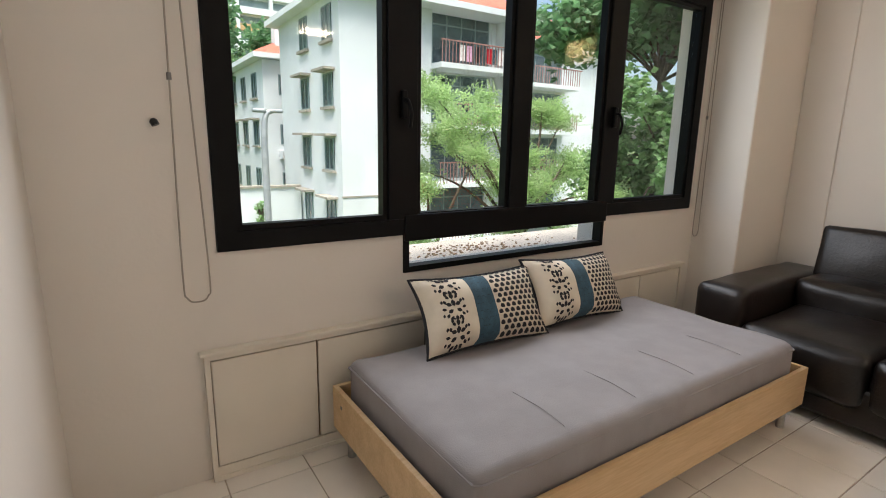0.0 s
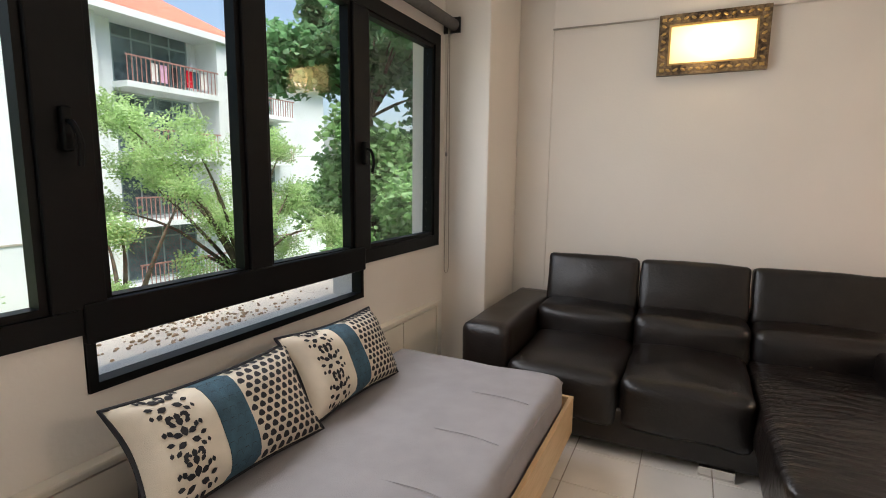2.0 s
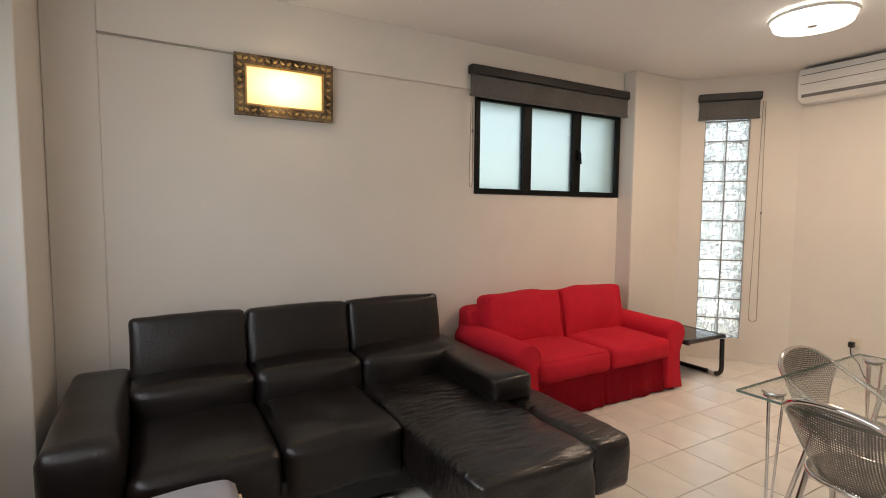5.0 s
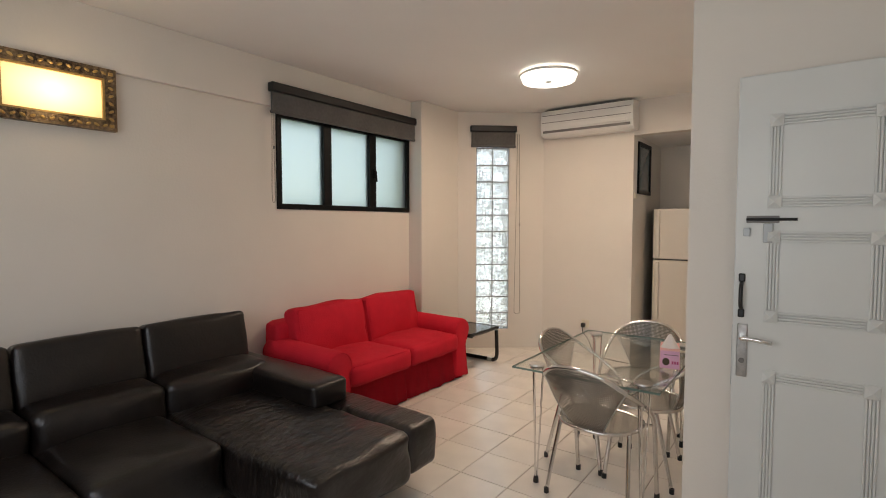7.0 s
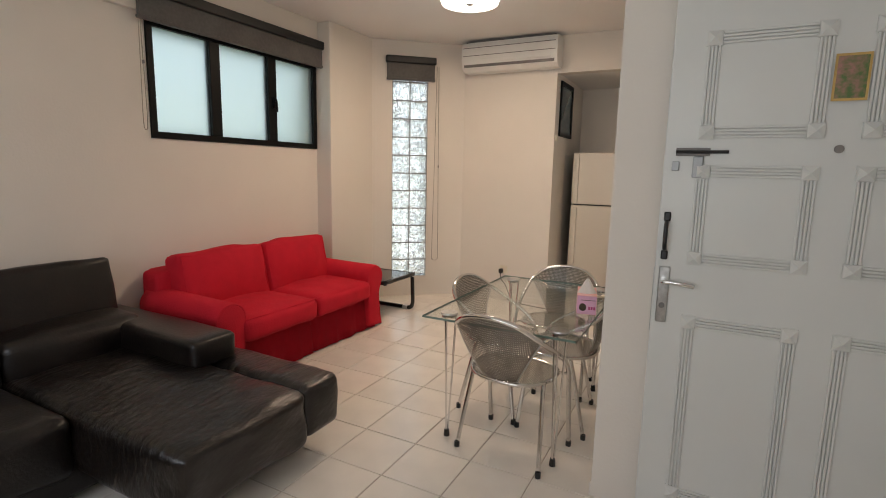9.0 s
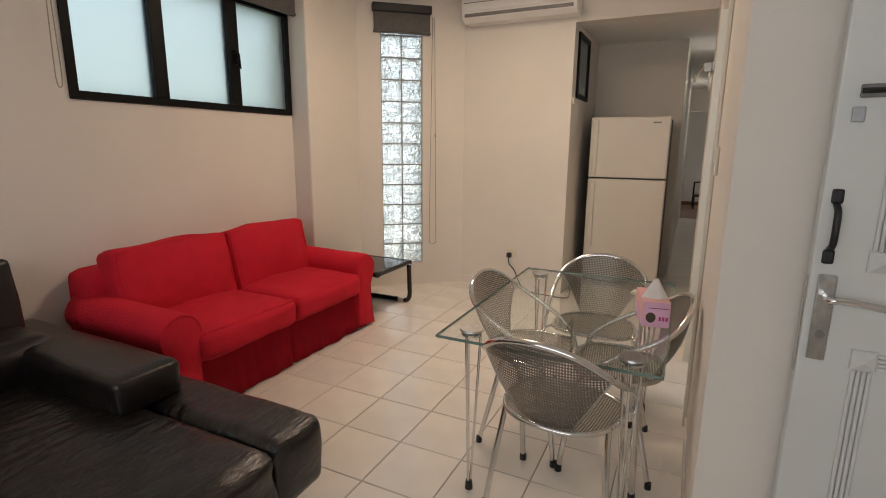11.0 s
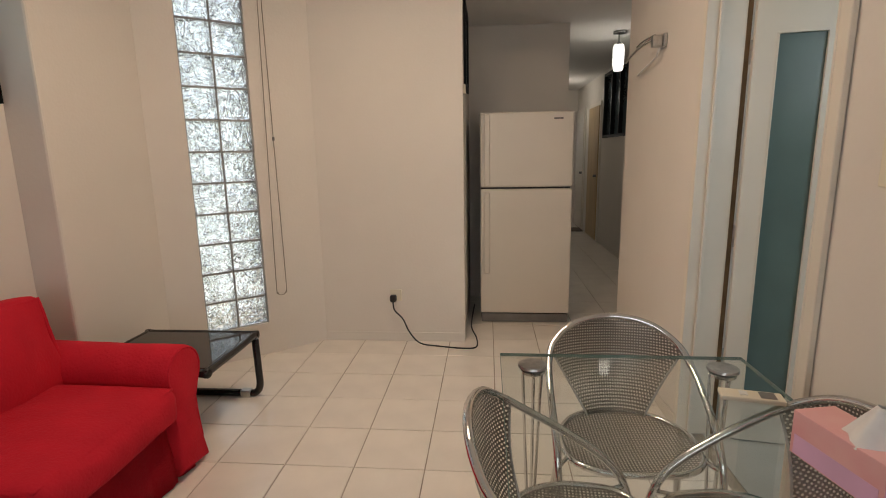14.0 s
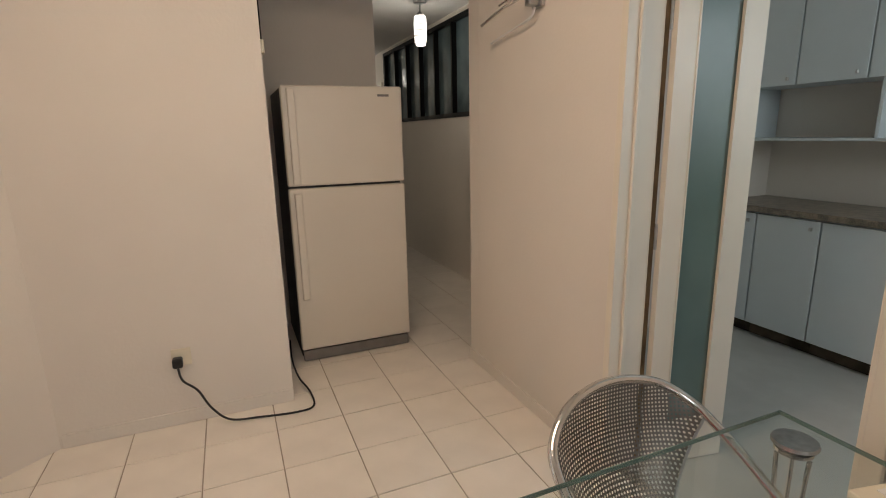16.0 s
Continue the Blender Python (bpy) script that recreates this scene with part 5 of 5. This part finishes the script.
# ---------------- lit picture ----------------
def lit_picture():
    p = thing("lit_picture", (4.1, 0.46, 2.3), "glowing light-box picture in a carved dark gilt frame", "picture")
    y0, y1, z0, z1 = 0.142, 0.776, 2.108, 2.49
    part("frame", frame_bm("y", 4.088, 0.045, y0, y1, z0, z1, 0.062), GILT, p, "carved dark gilt frame")
    g = B()
    k = 0
    for a, b, c, d in ((y0, z0, y1, z0), (y1, z0, y1, z1), (y1, z1, y0, z1), (y0, z1, y0, z0)):
        L = math.hypot(c - a, d - b)
        n = int(L / 0.045)
        for i in range(n):
            t = (i + 0.5) / n
            yy, zz = a + (c - a) * t, b + (d - b) * t
            ins = 0.031
            yy, zz = min(max(yy, y0 + ins), y1 - ins), min(max(zz, z0 + ins), z1 - ins)
            k += 1
            bmesh.ops.create_uvsphere(g, u_segments=8, v_segments=5, radius=1, matrix=pose(4.088, yy, zz, 30 if k % 2 else -30) @ Matrix.Diagonal((0.009, 0.017, 0.009, 1)))
            part("scroll", g, GOLD, p)
            g = B()
    part("lip", frame_bm("y", 4.096, 0.03, y0 + 0.062, y1 - 0.062, z0 + 0.062, z1 - 0.062, 0.012), GOLD, p, "thin gold lip")
    part("lit_face", bx(4.112, 4.13, y0 + 0.075, y1 - 0.075, z0 + 0.075, z1 - 0.075), PICGLOW, p, "glowing cream-yellow face")
    part("bracket", bx(4.131, 4.149, 0.3, 0.6, 2.2, 2.3), BLACK, p)


lit_picture()
# cable toned beige so it draws the thin shadow line under the raised band
solo("cable_shadow_line", tube([(4.105, 1.49, 2.487), (4.10, 0.78, 2.477)], 0.006, 6, 1), BEIGEST, "thin surface cable to the picture, beige to draw the shadow line under the band", "cable")


# ---------------- entry door ----------------
def entry_door():
    d = thing("door_1", (-0.1, -0.94, 0), "open white panelled entry door with fluted mouldings", "door", kind="structure")
    x0, x1, yb, yf = -0.21, 0.785, -0.965, -0.925
    part("leaf", bx(x0, x1, yb, yf, 0.008, 2.14, 0.004), DOORP, d)

    def flute(a0, a1, b0, b1, vertical):
        g = B()
        n = 4
        for k in range(n):
            if vertical:
                w = (a1 - a0) / n
                box(g, a0 + w * k + 0.0012, a0 + w * (k + 1) - 0.0012, yf, yf + 0.009, b0, b1, 0.002, 1)
            else:
                w = (b1 - b0) / n
                box(g, a0, a1, yf, yf + 0.009, b0 + w * k + 0.0012, b0 + w * (k + 1) - 0.0012, 0.002, 1)
        return g

    for a0, a1 in ((0.298, 0.672), (-0.19, 0.192)):
        for b0, b1 in ((1.598, 1.972), (1.128, 1.502), (0.158, 0.922)):
            w = 0.045
            pn = part("panel_moulding", flute(a0, a0 + w, b0 + w, b1 - w, True), DOORP, d)
            part("moulding", flute(a1 - w, a1, b0 + w, b1 - w, True), DOORP, pn)
            part("moulding", flute(a0 + w, a1 - w, b0, b0 + w, False), DOORP, pn)
            part("moulding", flute(a0 + w, a1 - w, b1 - w, b1, False), DOORP, pn)
            for ax in (a0, a1 - w):
                for bz in (b0, b1 - w):
                    g = B()
                    box(g, ax - 0.004, ax + w + 0.004, yf, yf + 0.009, bz - 0.004, bz + w + 0.004)
                    bmesh.ops.create_cone(g, cap_ends=True, segments=4, radius1=0.034, radius2=0.002, depth=0.014, matrix=pose(ax + w / 2, yf + 0.018, bz + w / 2, -90) @ pose(0, 0, 0, 0, 0, 45))
                    part("corner_block", g, DOORP, pn)
    hp = part("lock_plate", bx(0.728, 0.768, yf + 0.0005, yf + 0.008, 0.885, 1.11, 0.004), STEEL, d, "steel lever-lock plate")
    part("lever", tube([(0.748, yf + 0.008, 1.055), (0.748, yf + 0.05, 1.055), (0.725, yf + 0.055, 1.058), (0.675, yf + 0.055, 1.054), (0.64, yf + 0.05, 1.048)], 0.009, 8, 5), CHROME, hp, smooth=True)
    part("cylinder", tube([(0.748, yf + 0.008, 0.955), (0.748, yf + 0.014, 0.955)], 0.011, 12, 1), GREY, hp)
    ph = part("pull_handle", tube([(0.755, yf + 0.004, 1.285), (0.755, yf + 0.03, 1.27), (0.755, yf + 0.035, 1.23), (0.755, yf + 0.03, 1.19), (0.755, yf + 0.004, 1.175)], 0.008, 8, 5), BLACK, d, "black iron pull handle", smooth=True)
    for z in (1.305, 1.155):
        part("rose", bx(0.743, 0.767, yf + 0.0005, yf + 0.006, z - 0.018, z + 0.018, 0.005), BLACK, ph)
    bo = part("bolt", tube([(0.57, yf + 0.014, 1.55), (0.745, yf + 0.014, 1.55)], 0.006, 8, 1), BLACK, d, "sliding bolt")
    part("bolt_plate", bx(0.63, 0.745, yf + 0.0005, yf + 0.01, 1.535, 1.565, 0.003), GREY, bo)
    part("hasp", bx(0.65, 0.685, yf + 0.0005, yf + 0.014, 1.455, 1.534, 0.004), POLE, bo)
    part("keep", bx(0.73, 0.755, yf + 0.0005, yf + 0.012, 1.48, 1.515, 0.003), POLE, d)
    part("peephole", tube([(0.25, yf, 1.56), (0.25, yf + 0.006, 1.56)], 0.014, 14, 1), GREY, d)
    part("strike_edge", bx(0.7855, 0.788, -0.956, -0.934, 0.84, 1.10), STEEL, d)
    st = tagged(part("door_sticker", bx(0.197, 0.293, yf + 0.0115, yf + 0.0140, 1.715, 1.865), GOLD), "small gilt printed devotional card stuck on the door", "sticker")
    part("print", bx(0.204, 0.286, yf + 0.0143, yf + 0.0152, 1.723, 1.857), PICART, st)


entry_door()


# ---------------- kitchen doorway, door, switch, wall bracket ----------------
dc = thing("door_frame_kitchen", (1.0, -2.56, 0), "cream gloss-painted door casing of the kitchen", "door frame", kind="structure")
part("jamb", bx(0.845, 1.003, -3.0, -2.985, 0, 2.235), TRIM, dc)
part("jamb", bx(0.858, 0.981, -2.145, -2.128, 0, 2.235), TRIM, dc)
part("head", bx(0.86, 1.0, -2.985, -2.145, 2.215, 2.2495), TRIM, dc)
part("casing_edge", bx(1.0005, 1.012, -3.018, -2.985, 0, 2.27, 0.003), TRIM, dc)
part("casing_edge", bx(0.981, 0.999, -2.145, -2.085, 0, 2.27, 0.004), TRIM, dc)
part("stop_bead", bx(0.948, 0.962, -2.985, -2.972, 0, 2.215, 0.003), TRIM, dc)
# brown strip paints the shade of the gap between jamb and door leaf
part("jamb_gap_shade", bx(0.826, 0.8445, -3.0, -2.982, 0, 2.215), DARKGAP, dc, "dark brown strip standing in for the shaded gap at the jamb")


def kitchen_door():
    m = pose(0.822, -2.962, 0, 0, 0, 170)
    d = thing("door_2", m.translation, "open cream-framed folding door with a tall frosted teal glass panel", "door", kind="structure")
    for name, mt, b in (("stile", TRIM, (0, 0.085, -0.016, 0.016, 0.01, 2.18)), ("stile", TRIM, (0.275, 0.372, -0.016, 0.016, 0.01, 2.18)), ("rail", TRIM, (0.085, 0.275, -0.016, 0.016, 0.01, 0.20)), ("rail", TRIM, (0.085, 0.275, -0.016, 0.016, 1.87, 2.18)),
                        ("glass_panel", TEALGL, (0.085, 0.275, -0.004, 0.004, 0.20, 1.87))):
        g = bx(*b)
        g.transform(m)
        part(name, g, mt, d)
    for s in (-1, 1):
        for a, b, c, e in ((0.085, 0.091, 0.206, 1.864), (0.269, 0.275, 0.206, 1.864), (0.085, 0.275, 1.864, 1.87), (0.085, 0.275, 0.20, 0.206)):
            g = bx(a, b, min(s * 0.0045, s * 0.02), max(s * 0.0045, s * 0.02), c, e)
            g.transform(m)
            part("glazing_bead", g, TRIM, d)
    for z in (0.3, 1.0, 1.8):
        g = tube([(-0.004, 0.014, z - 0.05), (-0.004, 0.014, z + 0.05)], 0.006, 8, 1)
        g.transform(m)
        part("hinge", g, STEEL, d)


kitchen_door()
ls = thing("light_switch", (1.0, -1.88, 1.36), "ivory wall light switch", "light switch")
part("plate", bx(0.9805, 0.992, -1.925, -1.838, 1.30, 1.42, 0.004), IVORYPL, ls)
part("rocker", bx(0.992, 0.996, -1.895, -1.87, 1.345, 1.375, 0.002), WHITEPL, ls)
wb = thing("wall_bracket", (1.0, -3.54, 1.96), "folding chrome wall bracket arm", "bracket")
part("plate", bx(1.001, 1.02, -3.58, -3.50, 1.93, 2.0, 0.004), STEEL, wb)
part("knuckle", bx(1.02, 1.07, -3.56, -3.52, 1.935, 1.995, 0.006), STEEL, wb)
part("arm", tube([(1.05, -3.54, 1.985), (1.10, -3.68, 1.955), (1.12, -3.86, 1.91)], 0.007, 8, 2), CHROME, wb)
part("arm", tube([(1.05, -3.55, 2.0), (1.08, -3.66, 1.99), (1.09, -3.74, 1.975)], 0.006, 8, 2), CHROME, wb)
part("rod", tube([(1.03, -3.54, 1.93), (1.035, -3.55, 1.90), (1.03, -3.62, 1.885), (1.02, -3.95, 1.85)], 0.006, 8, 3), WHITEPL, wb)


# ---------------- kitchen ----------------
def base_unit(y0, y1):
    u = thing("kitchen_base_unit", (-1.15, (y0 + y1) / 2, 0), "pale blue-grey laminate kitchen base cabinet", "kitchen cabinet", "kitchen base units")
    part("body", bx(-1.455, -0.90, y0, y1, 0.09, 0.858), KITCAB, u)
    part("plinth", bx(-1.455, -0.94, y0, y1, 0.004, 0.089), BARK, u)
    d = part("door", bx(-0.899, -0.88, y0 + 0.003, y1 - 0.003, 0.095, 0.85, 0.003), KITCAB, u)
    part("knob", cyl(-0.868, y1 - 0.05, 0.79, 0.81, 0.010, seg=10), STEEL, d)


def wall_unit(y0, y1):
    u = thing("kitchen_wall_unit", (-1.3, (y0 + y1) / 2, 1.62), "pale blue-grey laminate kitchen wall cabinet", "kitchen cabinet", "kitchen wall units")
    part("body", bx(-1.455, -1.12, y0, y1, 1.67, 2.55), KITCAB, u)
    d = part("door", bx(-1.119, -1.10, y0 + 0.003, y1 - 0.003, 1.67, 2.55, 0.003), KITCAB, u)
    part("knob", cyl(-1.09, y1 - 0.05, 1.70, 1.72, 0.009, seg=10), STEEL, d)


ys = [-4.125, -3.775, -3.37, -2.95, -2.5, -2.0, -1.5]
for a, b in zip(ys, ys[1:]):
    base_unit(a + 0.002, b - 0.002)
    wall_unit(a + 0.002, b - 0.002)
solo("worktop", bx(-1.458, -0.86, -4.128, -1.48, 0.86, 0.90, 0.006), GRANITE, "brown speckled kitchen worktop", "worktop")
sh = thing("open_shelf", (-1.3, -2.8, 1.4), "pale open shelf under the kitchen wall cabinets", "shelf")
part("board", bx(-1.457, -1.12, -4.128, -1.5, 1.315, 1.333), KITCAB, sh)
for y in (-4.125, -3.3, -2.4, -1.52):
    part("divider", bx(-1.457, -1.12, y, y + 0.018, 1.3335, 1.668), KITCAB, sh)
ke = thing("counter_appliance", (-1.1, -2.75, 0.9), "dark rounded counter-top pot with black handle", "pot")
part("body", cyl(-1.15, -2.62, 0.90, 1.08, 0.11, 0.12, 28), GREY, ke, smooth=False)
part("lid", cyl(-1.15, -2.62, 1.08, 1.11, 0.118, 0.03, 28), WHITEPL, ke)

# ---------------- corridor ----------------
lw = thing("window_4", (0.25, -6.85, 1.5), "black louvred internal window along the corridor", "window", kind="structure")
part("window_frame", frame_bm("y", 0.19, 0.07, -8.399, -5.301, 1.561, 2.459, 0.04), BLACKAL, lw)
for k in range(7):
    y = -8.36 + k * 0.44
    part("mullion", bx(0.195, 0.265, y, y + 0.03, 1.601, 2.419), BLACKAL, lw)
part("dark_glazing", bx(0.21, 0.216, -8.36, -5.34, 1.601, 2.419), DKGLASS, lw, "dark glazing")


def pendant(x, y):
    p = thing("pendant_lamp", (x, y, 2.5), "small pendant lamp with a glowing textured glass shade", "pendant lamp", "corridor pendants")
    part("rose", cyl(x, y, 2.475, 2.499, 0.055, seg=20), STEEL, p)
    part("stem", cyl(x, y, 2.40, 2.475, 0.008, seg=8), STEEL, p)
    part("cap", cyl(x, y, 2.375, 2.40, 0.045, 0.02, 20), STEEL, p)
    g = B()
    for z0, z1, a, b in ((2.14, 2.20, 0.040, 0.052), (2.20, 2.32, 0.052, 0.054), (2.32, 2.375, 0.054, 0.046)):
        cyl(x, y, z0, z1, a, b, 20, g)
    part("shade", g, PENDGLOW, p, "glowing textured glass shade").visible_shadow = False
    for k in range(5):
        z = 2.17 + k * 0.045
        part("shade_ring", tube([(x + 0.054 * math.cos(a), y + 0.054 * math.sin(a), z) for a in [2 * math.pi * i / 16 for i in range(16)]], 0.003, 6, 0, True), WHITEPL, p)


pendant(0.7, -5.8)
pendant(0.76, -9.25)
for y0, y1, nm in ((-9.3, -8.55, "door_3"), (-10.45, -9.75, "door_4")):
    d = thing(nm, (0.3, y0, 0), "tan painted corridor door standing shut", "door", kind="structure")
    part("leaf", bx(0.251, 0.285, y0, y1, 0.01, 2.05, 0.003), OAK if nm == "door_3" else TRIM, d)
    part("casing", frame_bm("y", 0.251, 0.02, y0 - 0.06, y1 + 0.06, -0.06 + 0.061, 2.11, 0.058), TRIM, d)
    part("knob", tube([(0.286, y1 - 0.06, 1.0), (0.33, y1 - 0.06, 1.0)], 0.02, 10, 1), GREY, d)
solo("door_mat", bx(0.29, 0.62, -9.85, -9.45, 0.001, 0.014, 0.004), BARK, "small dark brown door mat", "door mat")
fw = thing("window_5", (-0.2, -13.4, 1.12), "black-framed far-room window", "window", kind="structure")
part("window_frame", frame_bm("x", -13.46, 0.07, -0.618, 0.188, 1.122, 2.278, 0.045), BLACKAL, fw)
part("transom", bx(-0.573, 0.143, -13.45, -13.40, 1.86, 1.90), BLACKAL, fw)
part("mullion", bx(-0.24, -0.20, -13.449, -13.401, 1.167, 1.86), BLACKAL, fw)
p = part("pane", bx(-0.573, 0.143, -13.44, -13.436, 1.167, 2.233), PANE, fw)
p.visible_shadow = False


def far_door():
    m = pose(0.295, -10.725, 0, 0, 0, -84)
    d = thing("door_5", m.translation, "cream painted room door standing open", "door", kind="structure")
    for name, mt, b in (("leaf", TRIM, (0, 0.74, -0.035, 0, 0.012, 2.06)), ("rose", STEEL, (0.66, 0.70, 0.0005, 0.01, 0.98, 1.02))):
        g = bx(*b, bev=0.003)
        g.transform(m)
        part(name, g, mt, d)
    g = tube([(0.68, 0.01, 1.0), (0.68, 0.055, 1.0)], 0.022, 12, 1)
    g.transform(m)
    part("knob", g, BLACK, d, "dark round knob")


far_door()
solo("baseboard_far_room", bx(-1.5, 2.2, -13.4, -13.385, 0.004, 0.09), PARQUET, "dark brown skirting of the far room", "baseboard", "structure")


def far_chair():
    c = thing("low_chair", (0.76, -12.9, 0), "low black tube-framed chair with a pale back", "chair")
    part("back_frame", tube([(0.54, -12.9, 0.03), (0.54, -12.9, 0.54), (0.58, -12.9, 0.60), (0.94, -12.9, 0.60), (0.98, -12.9, 0.54), (0.98, -12.9, 0.03)], 0.018, 8, 4), BLACKTUBE, c, smooth=True)
    part("backrest", bx(0.562, 0.958, -12.905, -12.89, 0.36, 0.575, 0.005), PAPER, c, "pale cloth back")
    part("seat", bx(0.56, 0.96, -12.885, -12.50, 0.29, 0.325, 0.01), BLACKTUBE, c)
    for x in (0.56, 0.96):
        part("front_leg", tube([(x, -12.51, 0.005), (x, -12.51, 0.30)], 0.014, 8, 1), BLACKTUBE, c)
        part("foot_cap", cyl(0.54 if x < 0.7 else 0.98, -12.9, 0.0045, 0.035, 0.02, seg=10), BLACK, c)


far_chair()


# ---------------- floor tiles ----------------
TS, TX, TY = 0.325, 1.905, -3.91


def tile_mesh(name, w, d):
    g = bx(-w / 2, w / 2, -d / 2, d / 2, -0.008, 0.0)
    top = [e for e in g.edges if all(v.co.z > -0.001 for v in e.verts)]
    bmesh.ops.bevel(g, geom=top, offset=0.0018, segments=1, affect="EDGES")
    me = bpy.data.meshes.new(name)
    g.to_mesh(me)
    g.free()
    me.materials.append(TILE)
    return me


floor_ob = bpy.data.objects["floor"]
tme = tile_mesh("tile", TS - 0.005, TS - 0.005)
rest = B()
for i in range(-8, 9):
    for j in range(-30, 20):
        cx, cy = TX + (i + 0.5) * TS, TY + (j + 0.5) * TS
        if cy > 2.2 or cx > 4.3 or cx < -0.3:
            continue
        if cy > -4.5 and cx > 0.95 or cy > -1.0 and cx > -0.2:
            o = new("tile", tme)
            o.location = (cx, cy, 0.0005 * math.sin(i * 7.1 + j * 3.3))
            o.parent = floor_ob
        elif cy < -4.2 and cy > -10.7 and cx < 2.3:
            a = (TS - 0.005) / 2
            box(rest, cx - a, cx + a, cy - a, cy + a, -0.008, 0.0)
o = part("far_tiles", rest, TILE, floor_ob)
o["kind"] = "stuff"
